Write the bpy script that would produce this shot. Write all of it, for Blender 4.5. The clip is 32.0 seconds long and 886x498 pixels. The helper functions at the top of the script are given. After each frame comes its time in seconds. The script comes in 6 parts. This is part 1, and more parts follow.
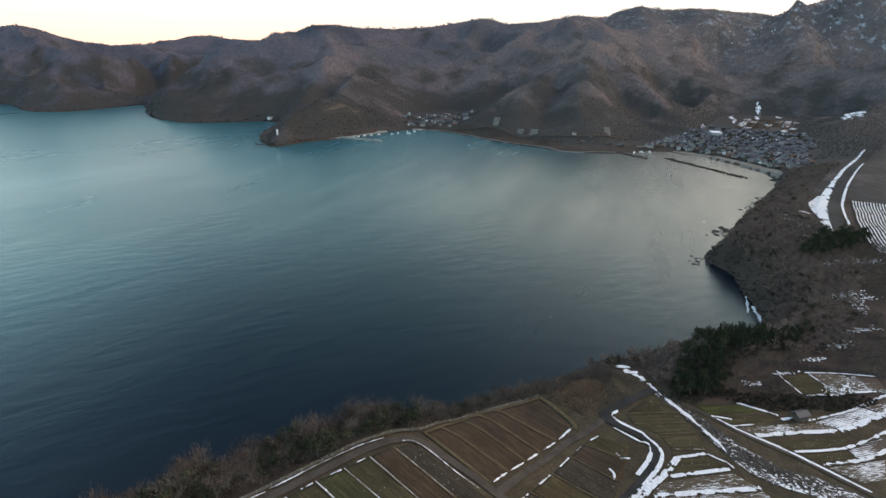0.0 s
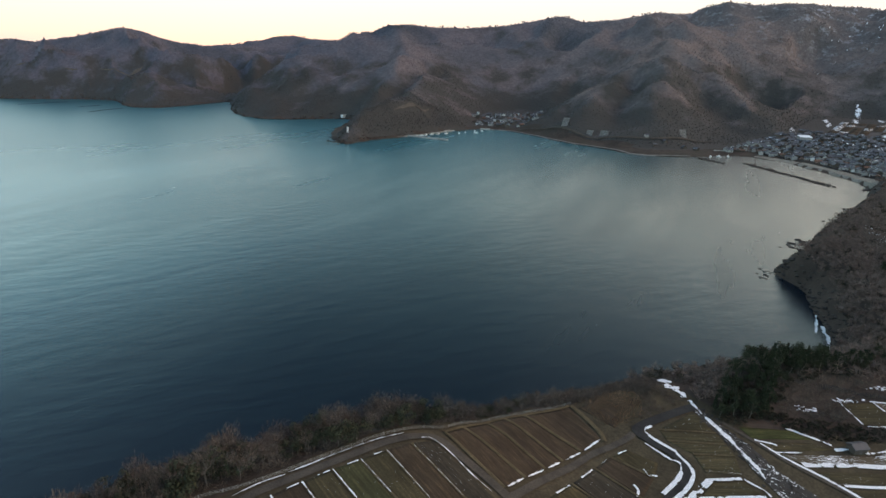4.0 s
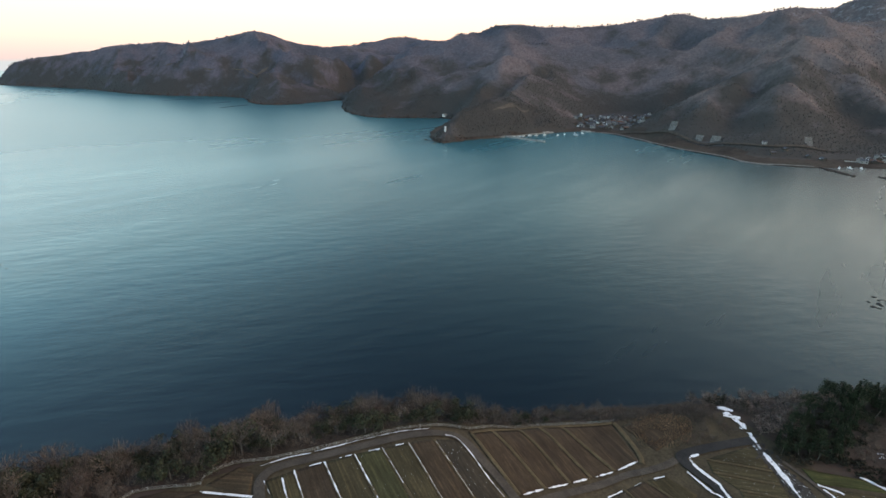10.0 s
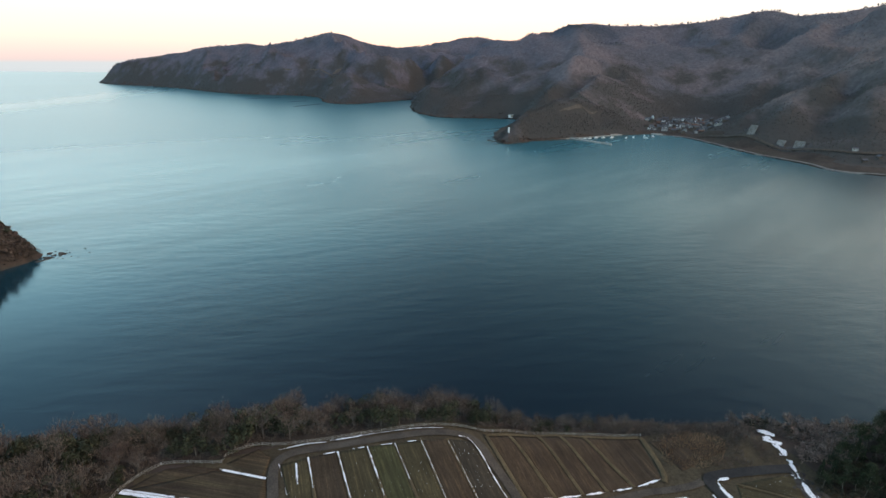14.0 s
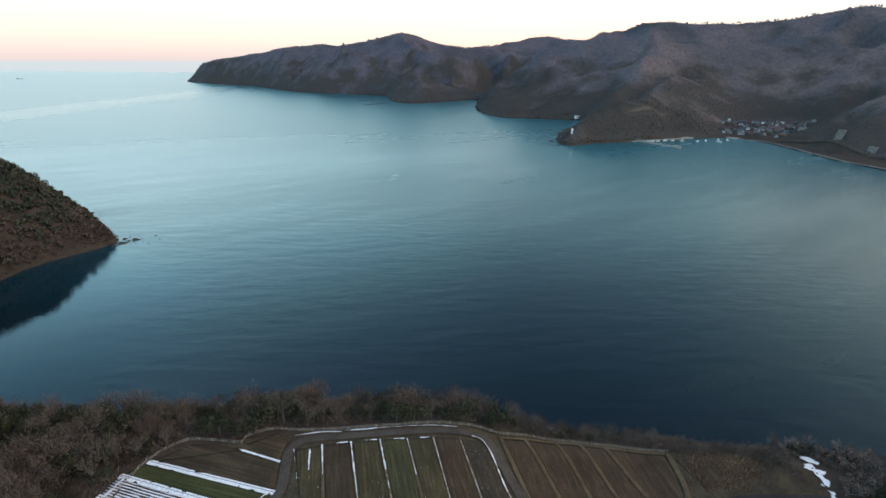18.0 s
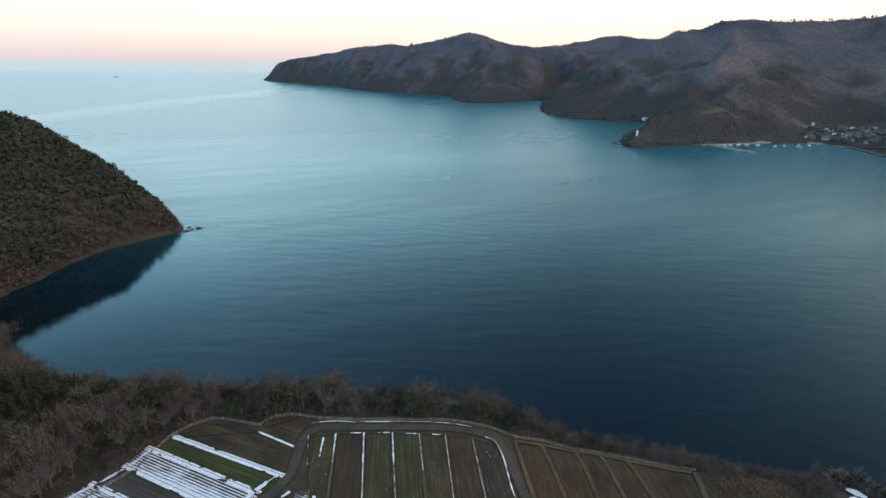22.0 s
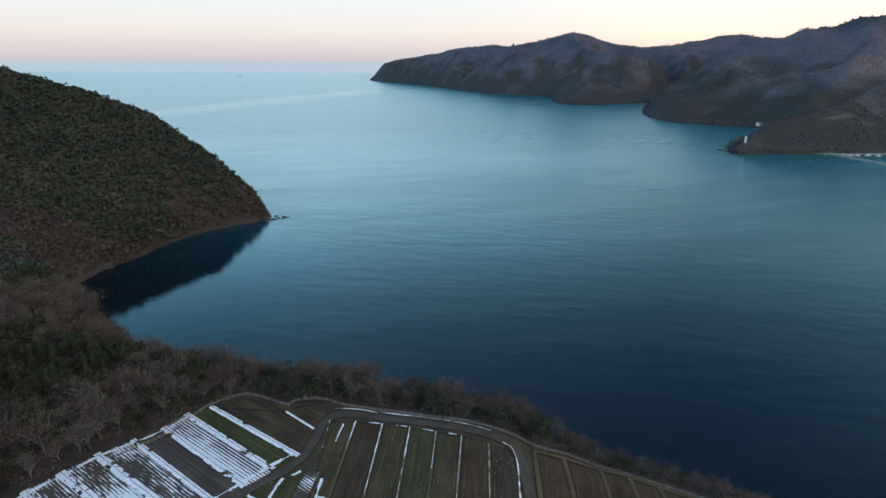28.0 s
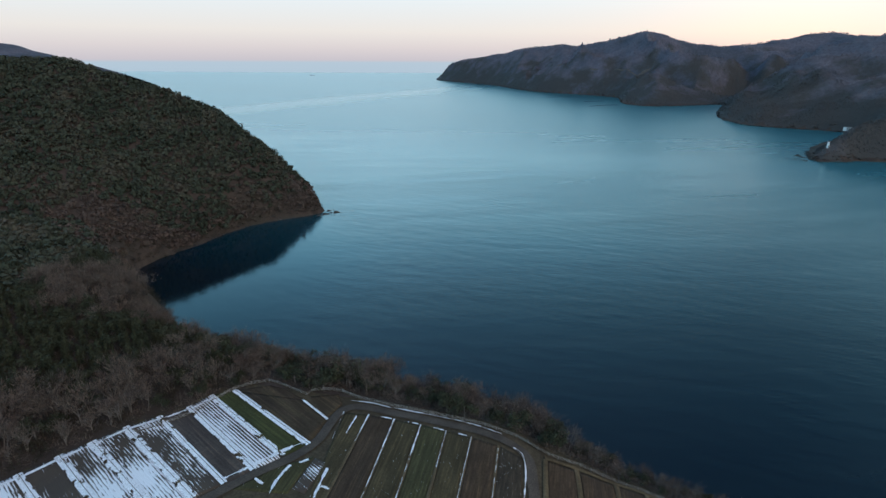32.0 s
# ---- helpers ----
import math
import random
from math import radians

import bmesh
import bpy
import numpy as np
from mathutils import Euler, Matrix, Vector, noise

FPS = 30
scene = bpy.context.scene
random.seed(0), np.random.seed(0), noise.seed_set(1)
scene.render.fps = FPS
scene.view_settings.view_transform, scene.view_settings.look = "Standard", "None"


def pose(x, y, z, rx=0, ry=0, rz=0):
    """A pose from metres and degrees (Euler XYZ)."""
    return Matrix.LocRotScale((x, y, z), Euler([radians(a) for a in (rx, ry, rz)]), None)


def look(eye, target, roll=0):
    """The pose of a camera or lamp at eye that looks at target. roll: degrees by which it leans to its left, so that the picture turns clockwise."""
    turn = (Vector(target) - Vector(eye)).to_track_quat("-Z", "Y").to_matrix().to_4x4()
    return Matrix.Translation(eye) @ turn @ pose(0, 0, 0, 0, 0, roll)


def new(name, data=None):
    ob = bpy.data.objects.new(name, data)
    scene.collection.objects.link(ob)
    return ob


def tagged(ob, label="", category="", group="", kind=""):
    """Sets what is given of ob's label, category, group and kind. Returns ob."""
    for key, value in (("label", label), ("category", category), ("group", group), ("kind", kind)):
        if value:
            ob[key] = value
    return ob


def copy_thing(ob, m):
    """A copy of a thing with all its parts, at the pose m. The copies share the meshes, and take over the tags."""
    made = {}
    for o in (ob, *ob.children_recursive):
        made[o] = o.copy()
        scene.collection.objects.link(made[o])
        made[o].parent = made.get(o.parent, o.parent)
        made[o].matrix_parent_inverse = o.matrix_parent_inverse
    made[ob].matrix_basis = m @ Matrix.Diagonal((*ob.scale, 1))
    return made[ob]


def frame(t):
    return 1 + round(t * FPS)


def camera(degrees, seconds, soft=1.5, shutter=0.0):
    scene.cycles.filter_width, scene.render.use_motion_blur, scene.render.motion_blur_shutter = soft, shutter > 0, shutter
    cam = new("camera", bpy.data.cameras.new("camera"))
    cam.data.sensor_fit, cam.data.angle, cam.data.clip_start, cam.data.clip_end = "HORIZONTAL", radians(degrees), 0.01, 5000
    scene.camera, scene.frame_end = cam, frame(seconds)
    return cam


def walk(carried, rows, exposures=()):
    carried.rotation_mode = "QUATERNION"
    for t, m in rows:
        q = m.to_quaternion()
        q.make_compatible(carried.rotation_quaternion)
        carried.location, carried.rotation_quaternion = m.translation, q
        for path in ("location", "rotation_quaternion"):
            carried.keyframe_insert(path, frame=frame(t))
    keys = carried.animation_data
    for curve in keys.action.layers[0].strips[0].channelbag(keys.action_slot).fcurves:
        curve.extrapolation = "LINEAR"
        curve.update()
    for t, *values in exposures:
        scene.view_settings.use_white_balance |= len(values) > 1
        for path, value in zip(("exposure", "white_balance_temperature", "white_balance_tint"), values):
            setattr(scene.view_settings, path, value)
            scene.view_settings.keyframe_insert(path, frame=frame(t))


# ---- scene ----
cam = camera(78.73, 32.0)
# seconds, x, y, z, yaw, pitch, roll
PATH = [
    (0.0, 0.12, 0.10, 140.00, -45.653, -19.043, 0.777),
    (1.0, 2.27, -2.44, 140.61, -43.671, -19.110, 0.737),
    (2.0, 4.31, -4.86, 141.05, -41.748, -19.169, 0.718),
    (3.0, 6.36, -7.19, 141.41, -39.861, -19.218, 0.709),
    (4.0, 8.47, -9.48, 141.72, -37.991, -19.260, 0.703),
    (5.0, 10.69, -11.72, 142.03, -36.128, -19.296, 0.694),
    (6.0, 13.05, -13.92, 142.34, -34.263, -19.325, 0.680),
    (7.0, 15.55, -16.08, 142.68, -32.394, -19.350, 0.658),
    (8.0, 18.20, -18.19, 143.02, -30.521, -19.372, 0.631),
    (9.0, 20.99, -20.23, 143.37, -28.645, -19.391, 0.597),
    (10.0, 23.89, -22.19, 143.71, -26.768, -19.409, 0.559),
    (11.0, 26.89, -24.04, 144.04, -24.896, -19.425, 0.520),
    (12.0, 29.97, -25.77, 144.32, -23.032, -19.441, 0.481),
    (13.0, 33.11, -27.37, 144.56, -21.180, -19.457, 0.444),
    (14.0, 36.28, -28.82, 144.75, -19.342, -19.472, 0.412),
    (15.0, 39.47, -30.11, 144.86, -17.522, -19.488, 0.385),
    (16.0, 42.67, -31.24, 144.90, -15.720, -19.504, 0.365),
    (17.0, 45.87, -32.20, 144.86, -13.936, -19.519, 0.351),
    (18.0, 49.06, -32.98, 144.76, -12.170, -19.533, 0.343),
    (19.0, 52.25, -33.61, 144.59, -10.418, -19.545, 0.342),
    (20.0, 55.44, -34.07, 144.37, -8.678, -19.556, 0.344),
    (21.0, 58.63, -34.39, 144.12, -6.945, -19.564, 0.349),
    (22.0, 61.85, -34.57, 143.84, -5.215, -19.569, 0.355),
    (23.0, 65.08, -34.62, 143.55, -3.482, -19.571, 0.359),
    (24.0, 68.36, -34.56, 143.27, -1.744, -19.569, 0.359),
    (25.0, 71.67, -34.40, 143.02, 0.004, -19.564, 0.355),
    (26.0, 75.03, -34.14, 142.79, 1.763, -19.557, 0.345),
    (27.0, 78.43, -33.79, 142.60, 3.532, -19.548, 0.329),
    (28.0, 81.85, -33.35, 142.43, 5.306, -19.540, 0.309),
    (29.0, 85.25, -32.79, 142.27, 7.078, -19.535, 0.288),
    (30.0, 88.60, -32.09, 142.09, 8.834, -19.535, 0.272),
    (31.0, 91.81, -31.23, 141.82, 10.554, -19.546, 0.269),
    (32.0, 94.79, -30.13, 141.40, 12.210, -19.572, 0.291),
]
# the camera closes a little and cools as it turns from the land to the open sea
EXPOSURE = [(0.0, 0.30, 7700, 21), (1.0, 0.13, 7700, 21), (6.0, 0.22, 7600, 20), (12.0, 0.30, 7450, 19), (23.0, 0.10, 6550, 13), (32.0, -0.19, 6050, 11)]
walk(cam, [(t, pose(x, y, z, 0, 0, yaw) @ pose(0, 0, 0, 90 + pitch) @ pose(0, 0, 0, 0, 0, roll)) for t, x, y, z, yaw, pitch, roll in PATH], EXPOSURE)

# ---- world and light: dusk under a thin pale veil, the sun gone behind the range ----
GLOW = radians(20)
world = bpy.data.worlds.new("dusk")
scene.world = world
world.use_nodes = True
wn, wl = world.node_tree.nodes, world.node_tree.links
wn.clear()
sky = wn.new("ShaderNodeTexSky")
sky.sky_type, sky.sun_disc = "NISHITA", False
sky.sun_elevation, sky.sun_rotation = radians(3.0), GLOW
sky.altitude, sky.air_density, sky.dust_density, sky.ozone_density = 100, 1.0, 2.0, 1.5
place = wn.new("ShaderNodeTexCoord")
axes = wn.new("ShaderNodeSeparateXYZ")
wl.new(place.outputs["Generated"], axes.inputs[0])
veil = wn.new("ShaderNodeValToRGB")
lift = wn.new("ShaderNodeMapRange")
lift.inputs["From Min"].default_value, lift.inputs["From Max"].default_value = -0.1, 1.0
wl.new(axes.outputs["Z"], lift.inputs["Value"])
wl.new(lift.outputs["Result"], veil.inputs["Fac"])
ramp = veil.color_ramp
stops = [(0.0, (0.44, 0.60, 0.70)), (0.0850, (0.60, 0.72, 0.79)), (0.0858, (0.76, 0.69, 0.70)), (0.105, (0.92, 0.82, 0.77)),
         (0.128, (1.06, 0.98, 0.87)), (0.178, (1.02, 1.08, 1.06)), (0.225, (0.80, 1.07, 1.13)), (0.31, (0.52, 0.96, 1.11)), (0.40, (0.29, 0.69, 0.91)), (0.50, (0.13, 0.37, 0.56)), (0.62, (0.108, 0.19, 0.325)), (1.0, (0.108, 0.16, 0.26))]
while len(ramp.elements) < len(stops):
    ramp.elements.new(0.5)
for e, (at, c) in zip(ramp.elements, stops):
    e.position, e.color = at, (*c, 1)
mix = wn.new("ShaderNodeMix")
mix.data_type, mix.blend_type = "RGBA", "MIX"
mix.inputs["Factor"].default_value = 0.92
dim = wn.new("ShaderNodeMix")
dim.data_type, dim.blend_type = "RGBA", "MULTIPLY"
dim.inputs["Factor"].default_value = 1.0
dim.inputs["B"].default_value = (0.12, 0.12, 0.12, 1)
wl.new(sky.outputs["Color"], dim.inputs["A"])
wl.new(dim.outputs["Result"], mix.inputs["A"])
wl.new(veil.outputs["Color"], mix.inputs["B"])
# the veil is brighter over the open sea and, warmer, over the eastern valley
side = wn.new("ShaderNodeValToRGB")
across = wn.new("ShaderNodeMapRange")
across.inputs["From Min"].default_value, across.inputs["From Max"].default_value = -1.0, 1.0
wl.new(axes.outputs["X"], across.inputs["Value"])
wl.new(across.outputs["Result"], side.inputs["Fac"])
tones = [(0.0, (2.1, 2.1, 2.1)), (0.35, (2.45, 2.45, 2.45)), (0.5, (1.75, 1.85, 1.86)), (0.66, (0.88, 0.98, 1.02)), (0.80, (1.05, 1.04, 1.0)), (0.895, (2.1, 1.55, 1.35)), (0.965, (3.9, 2.5, 2.05)), (1.0, (3.9, 2.5, 2.05))]
while len(side.color_ramp.elements) < len(tones):
    side.color_ramp.elements.new(0.5)
for e, (at, c) in zip(side.color_ramp.elements, tones):
    e.position, e.color = at, (*c, 1)
high = wn.new("ShaderNodeMapRange")
high.interpolation_type = "SMOOTHSTEP"
high.inputs["From Min"].default_value, high.inputs["From Max"].default_value = 0.09, 0.19
wl.new(axes.outputs["Z"], high.inputs["Value"])
tune = wn.new("ShaderNodeMix")
tune.data_type, tune.blend_type = "RGBA", "MULTIPLY"
wl.new(high.outputs["Result"], tune.inputs["Factor"])
wl.new(mix.outputs["Result"], tune.inputs["A"])
wl.new(side.outputs["Color"], tune.inputs["B"])
back = wn.new("ShaderNodeBackground")
back.inputs["Strength"].default_value = 1.0
wl.new(tune.outputs["Result"], back.inputs["Color"])
wl.new(back.outputs["Background"], wn.new("ShaderNodeOutputWorld").inputs["Surface"])
sun = new("sun", bpy.data.lights.new("sun", "SUN"))
sun.data.energy, sun.data.angle, sun.data.color = 1.4, radians(32), (1.0, 0.82, 0.67)
sun.matrix_basis = look((1150, -850, 950), (0, 0, 0))

# ---- plan of the land: coasts, ridges, heights ----
# the near shore, from the far side of the west headland round the cove to the beach
NEAR_COAST = [(-1500, 640), (-700, 620), (-400, 588), (-290, 600), (-186, 522), (-148, 474), (-125, 434), (-150, 406), (-171, 374),
              (-180, 323), (-189, 271), (-172, 242), (-140, 219), (-110, 200), (-60, 172), (-10, 162), (50, 154),
              (100, 143), (150, 127), (192, 114), (218, 106), (245, 92), (272, 74), (302, 62), (340, 68),
              (378, 91), (404, 108), (424, 130), (470, 133), (515, 139), (620, 150), (702, 161), (800, 172)]
# the shore of the villages, the harbour, the light's point and the capes beyond
FAR_COAST = [(850, 205), (893, 262), (925, 320), (932, 380), (918, 402), (849, 431), (796, 492), (806, 547),
             (806, 642), (826, 741), (838, 822), (822, 884), (744, 900), (660, 886), (584, 879), (528, 878),
             (492, 862), (466, 852), (456, 874), (468, 906), (488, 962), (545, 1060), (660, 1195), (655, 1245), (570, 1284),
             (505, 1318), (482, 1380), (478, 1470), (508, 1625), (560, 1790), (590, 1925), (500, 1872), (408, 1808), (335, 1802), (286, 1880), (290, 2060), (285, 2170),
             (200, 2285), (20, 2410), (-110, 2590), (-304, 3000), (-520, 3270), (-690, 3490), (-752, 3690), (-740, 3800), (-600, 3900), (300, 4200), (4400, 4300)]
LAND_END = [(4400, -2500), (-1500, -2500)]


def spline(points, step):
    """A smooth line through the points, cut about every step metres."""
    p = np.array(points, float)
    p = np.vstack([2 * p[0] - p[1], p, 2 * p[-1] - p[-2]])
    out = []
    for i in range(1, len(p) - 2):
        n = int(min(14, max(1, np.linalg.norm(p[i + 1] - p[i]) / step)))
        t = np.linspace(0, 1, n, endpoint=False)[:, None]
        a, b, c, d = p[i - 1:i + 3]
        out.append(0.5 * (2 * b + (c - a) * t + (2 * a - 5 * b + 4 * c - d) * t ** 2 + (3 * b - a - 3 * c + d) * t ** 3))
    out.append(p[-2:-1])
    return np.vstack(out)


def lattice(x, y, seed):
    v = np.sin(x * 127.1 + y * 311.7 + seed * 74.7) * 43758.5453
    return v - np.floor(v)


def vnoise(x, y, seed=0):
    xi, yi = np.floor(x), np.floor(y)
    u, v = x - xi, y - yi
    u, v = u * u * (3 - 2 * u), v * v * (3 - 2 * v)
    a, b = lattice(xi, yi, seed), lattice(xi + 1, yi, seed)
    c, d = lattice(xi, yi + 1, seed), lattice(xi + 1, yi + 1, seed)
    return (a + (b - a) * u) * (1 - v) + (c + (d - c) * u) * v - 0.5


def fbm(x, y, size, octaves, seed=0):
    out = 0
    for k in range(octaves):
        s = size / 2 ** k
        out = out + vnoise(x / s + 17.3 * k, y / s - 9.1 * k, seed + k) / 2 ** k
    return out


def ease(a, b, v):
    t = np.clip((v - a) / (b - a), 0, 1)
    return t * t * (3 - 2 * t)


COAST = np.vstack([spline(NEAR_COAST, 6), spline(FAR_COAST, 20), np.array(LAND_END, float)])


def inland(x, y):
    """Metres inland from the coast; negative out at sea."""
    x, y = np.asarray(x, float), np.asarray(y, float)
    px, py, out = x.ravel(), y.ravel(), np.empty(x.size)
    ax, ay = COAST[:, 0], COAST[:, 1]
    bx, by = np.roll(ax, -1), np.roll(ay, -1)
    dx, dy = bx - ax, by - ay
    long = dx * dx + dy * dy + 1e-9
    slant = dx / np.where(ay == by, 1, dy)
    step = max(1, 120000 // len(COAST))
    for k in range(0, len(px), step):
        u, v = px[k:k + step, None], py[k:k + step, None]
        t = np.minimum(np.maximum(((u - ax) * dx + (v - ay) * dy) / long, 0), 1)
        d = np.sqrt(((u - ax - t * dx) ** 2 + (v - ay - t * dy) ** 2).min(1))
        odd = (((ay > v) != (by > v)) & (u < slant * (v - ay) + ax)).sum(1) % 2 == 1
        out[k:k + step] = np.where(odd, d, -d)
    return out.reshape(x.shape)


# crests: lines of (x, y, z), the fall of their flanks, and the roundness of the top
MAIN = [(-749, 3680, -6), (-685, 3673, 65), (-618, 3625, 106), (-552, 3565, 123), (-375, 3439, 143), (-232, 3304, 168), (-98, 3162, 193), (-5, 3065, 198), (72, 2966, 205), (138, 2865, 188),
        (295, 2716, 222), (412, 2560, 245), (465, 2522, 229), (528, 2546, 213), (621, 2566, 195), (722, 2581, 186), (838, 2609, 196), (962, 2630, 214), (1078, 2638, 240), (1149, 2641, 245), (1198, 2531, 226),
        (1205, 2259, 217), (1150, 1951, 200), (1098, 1690, 229), (1106, 1618, 253), (1173, 1595, 250), (1258, 1581, 249), (1343, 1562, 251), (1446, 1496, 259), (1510, 1446, 272), (1618, 1385, 293),
        (1657, 1306, 273), (1693, 1209, 277), (1775, 1103, 302), (1907, 1056, 297), (1906, 994, 323), (1913, 937, 331), (1994, 882, 322), (2116, 794, 328), (2214, 693, 317), (2374, 645, 316),
        (2406, 601, 329), (2421, 538, 351), (2420, 444, 379), (2416, 342, 394), (2500, 100, 400), (2300, -400, 380)]
HEADLAND = [(-128, 433, -2), (-149, 434, 12), (-204, 448, 64), (-278, 460, 99), (-312, 448, 113), (-374, 426, 133), (-520, 350, 146), (-760, 200, 165), (-1100, 100, 190)]
KNOLL = [(214, 66, 2), (232, 67, 7), (262, 64, 10), (292, 52, 7), (330, 40, 3)]
SPURS = [
    # the capes beyond the harbour
    ([(1105, 2074, 192), (927, 1885, 157), (743, 1640, 129), (640, 1575, 93), (560, 1530, 60), (500, 1490, 23)], 0.5, 22),
    ([(743, 1640, 129), (688, 1445, 88), (642, 1330, 46)], 0.55, 18),
    ([(743, 1640, 129), (623, 1474, 74), (545, 1370, 28)], 0.55, 18),
    ([(412, 2560, 236), (419, 2288, 122), (394, 1988, 47), (360, 1860, 17)], 0.5, 16),
    ([(83, 2966, 192), (76, 2716, 91), (97, 2530, 23)], 0.5, 16),
    ([(-301, 3347, 146), (-227, 3153, 68), (-164, 2950, 10)], 0.5, 16),
    ([(1136, 2636, 236), (923, 2417, 147), (730, 2119, 72), (640, 1990, 30)], 0.5, 20),
    # the light's point and the ridges above it
    ([(1481, 1418, 260), (1192, 1282, 189), (953, 1132, 139), (790, 1000, 100), (670, 925, 74), (605, 908, 62), (560, 903, 53), (515, 886, 34), (478, 868, 14)], 0.62, 10),
    ([(1191, 1557, 233), (991, 1381, 150), (814, 1236, 93), (713, 1166, 58)], 0.6, 14),
    ([(1650, 1300, 265), (1472, 1202, 175), (1286, 1112, 107), (1150, 1040, 67)], 0.6, 16),
    # the great brown spur between the villages
    ([(1879, 938, 310), (1652, 939, 232), (1440, 903, 173), (1234, 854, 124), (1042, 811, 75), (930, 783, 44)], 0.62, 12),
    ([(1652, 939, 232), (1523, 862, 200), (1410, 713, 165), (1319, 602, 112), (1229, 509, 61), (1175, 450, 34)], 0.62, 12),
    ([(1523, 862, 200), (1280, 742, 136), (1084, 643, 83), (931, 566, 48)], 0.55, 16),
    ([(1398, 876, 165), (1128, 778, 89), (930, 693, 51)], 0.55, 16),
    # the steep ridges above the large village
    ([(2098, 786, 317), (1935, 677, 226), (1760, 571, 141), (1605, 496, 77), (1491, 460, 40)], 0.62, 12),
    ([(1935, 915, 321), (1823, 773, 207), (1666, 628, 116), (1515, 516, 57)], 0.62, 12),
    ([(2397, 332, 358), (2180, 300, 220), (1967, 361, 144), (1803, 413, 90), (1665, 433, 52)], 0.6, 14),
    ([(2412, 534, 341), (2187, 529, 224), (1982, 526, 134)], 0.6, 14),
    ([(2180, 300, 220), (1887, 220, 124), (1680, 261, 85), (1424, 273, 49), (1301, 279, 32)], 0.5, 20),
    ([(2300, 200, 330), (2000, 180, 190), (1700, 170, 110), (1400, 150, 62), (1150, 120, 42), (900, 90, 36), (700, 70, 34)], 0.4, 30),
]


# valley floors: lines of (x, y, z) and half their width
VALLEYS = [([(930, 290, 4), (1080, 320, 7), (1250, 350, 12), (1480, 395, 24)], 75), ([(840, 885, 3), (940, 945, 8), (1060, 1030, 16)], 48)]


def crest(x, y, line, fall, top):
    best = np.full(x.shape, -1e9)
    for (ax, ay, az), (bx, by, bz) in zip(line, line[1:]):
        dx, dy = bx - ax, by - ay
        t = np.clip(((x - ax) * dx + (y - ay) * dy) / (dx * dx + dy * dy), 0, 1)
        d = np.sqrt((x - ax - t * dx) ** 2 + (y - ay - t * dy) ** 2)
        best = np.maximum(best, az + t * (bz - az) - fall * (np.sqrt(d * d + top * top) - top))
    return best


def smax(a, b, k):
    h = np.clip(0.5 + 0.5 * (a - b) / k, 0, 1)
    return b + (a - b) * h + k * h * (1 - h)


def field_level(x, y):
    """The level of the terraced fields: a shelf that falls towards the east."""
    z = 34.5 - 18.5 * ease(72, 154, x + 0.35 * np.clip(100 - y, -10, 40)) - 0.03 * np.clip(95 - y, -40, 120)
    z = z + 14 * ease(240, 500, x) - 2.5 * ease(180, 230, x)
    return z


def height(x, y):
    """The height of the ground above the sea."""
    x, y = np.asarray(x, float), np.asarray(y, float)
    sd = inland(x, y)
    shore = sd + 5 * fbm(x, y, 28, 3, 5) * ease(60, 500, np.hypot(x - 60, y - 60)) + 1.5 * fbm(x, y, 9, 2, 8)
    near = field_level(x, y)
    near = near + 5 * fbm(x, y, 70, 3, 3) * ease(0, 40, np.maximum(-14 - x, np.maximum(y - 112, np.maximum(x - 250, 60 - x - y))))
    near = near + np.clip(crest(x, y, KNOLL, 0.45, 6), 0, None)
    near = near - 45 * ease(235, 340, y) * ease(60, -60, x)
    west = crest(x, y, HEADLAND, 0.6, 8)
    west = west + 7 * fbm(x, y, 90, 4, 11) * ease(0, 60, sd)
    far = crest(x, y, MAIN, 0.42, 40)
    for line, fall, top in SPURS:
        far = smax(far, crest(x, y, line, fall, top), 12)
    gully = 34 - 210 * np.abs(fbm(x, y, 300, 2, 21)) + 14 - 70 * np.abs(fbm(x, y, 120, 3, 31))
    main = crest(x, y, MAIN, 1.0, 10)
    depth = np.clip((far - main) / 110, 0, 1)
    far = far + gully * depth * ease(10, 90, far)
    for line, wide in VALLEYS:
        floor = -crest(x, y, [(a, b, -c) for a, b, c in line], 0.0, 1)
        away = -crest(x, y, [(a, b, 0) for a, b, c in line], 1.0, 1)
        far = np.minimum(far, floor + 0.55 * np.clip(away - wide, 0, None))
    flat = 2.5 + 0.035 * np.clip(sd, 0, 600)
    far = smax(far, flat, 6)
    wfar = ease(500, 760, x + np.clip(y - 300, 0, 900)) * ease(-400, 200, x + y)
    h = smax(near, west, 8) * (1 - wfar) + far * wfar
    h = np.where(y > 900, far, h)
    rise = 44.0 - 18 * ease(110, 150, x)
    s = np.clip(shore / rise, 0, 1)
    bank = (1 - (1 - s) ** 1.8)
    cliff = np.where(y > 300, 1 - np.exp(-np.clip(shore, 0, None) / 14.0), 1.0)
    lim = np.where((y > 300), 1.5 + shore * 1.1, np.where(x < -90, 2 + shore * 2.2, 1e3))
    h = np.where(shore > 0, np.minimum(np.where((x > -90) & (y < 300) & (x < 760), h * bank, h * cliff), lim), np.maximum(shore * 0.3 - 0.4, -14))
    return np.where(shore > 0, np.maximum(h, 0.4 + 0.03 * np.clip(shore, 0, 20)), h)

# ---- materials ----
def material(name):
    m = bpy.data.materials.new(name)
    m.use_nodes = True
    return m, m.node_tree.nodes, m.node_tree.links, m.node_tree.nodes["Principled BSDF"]


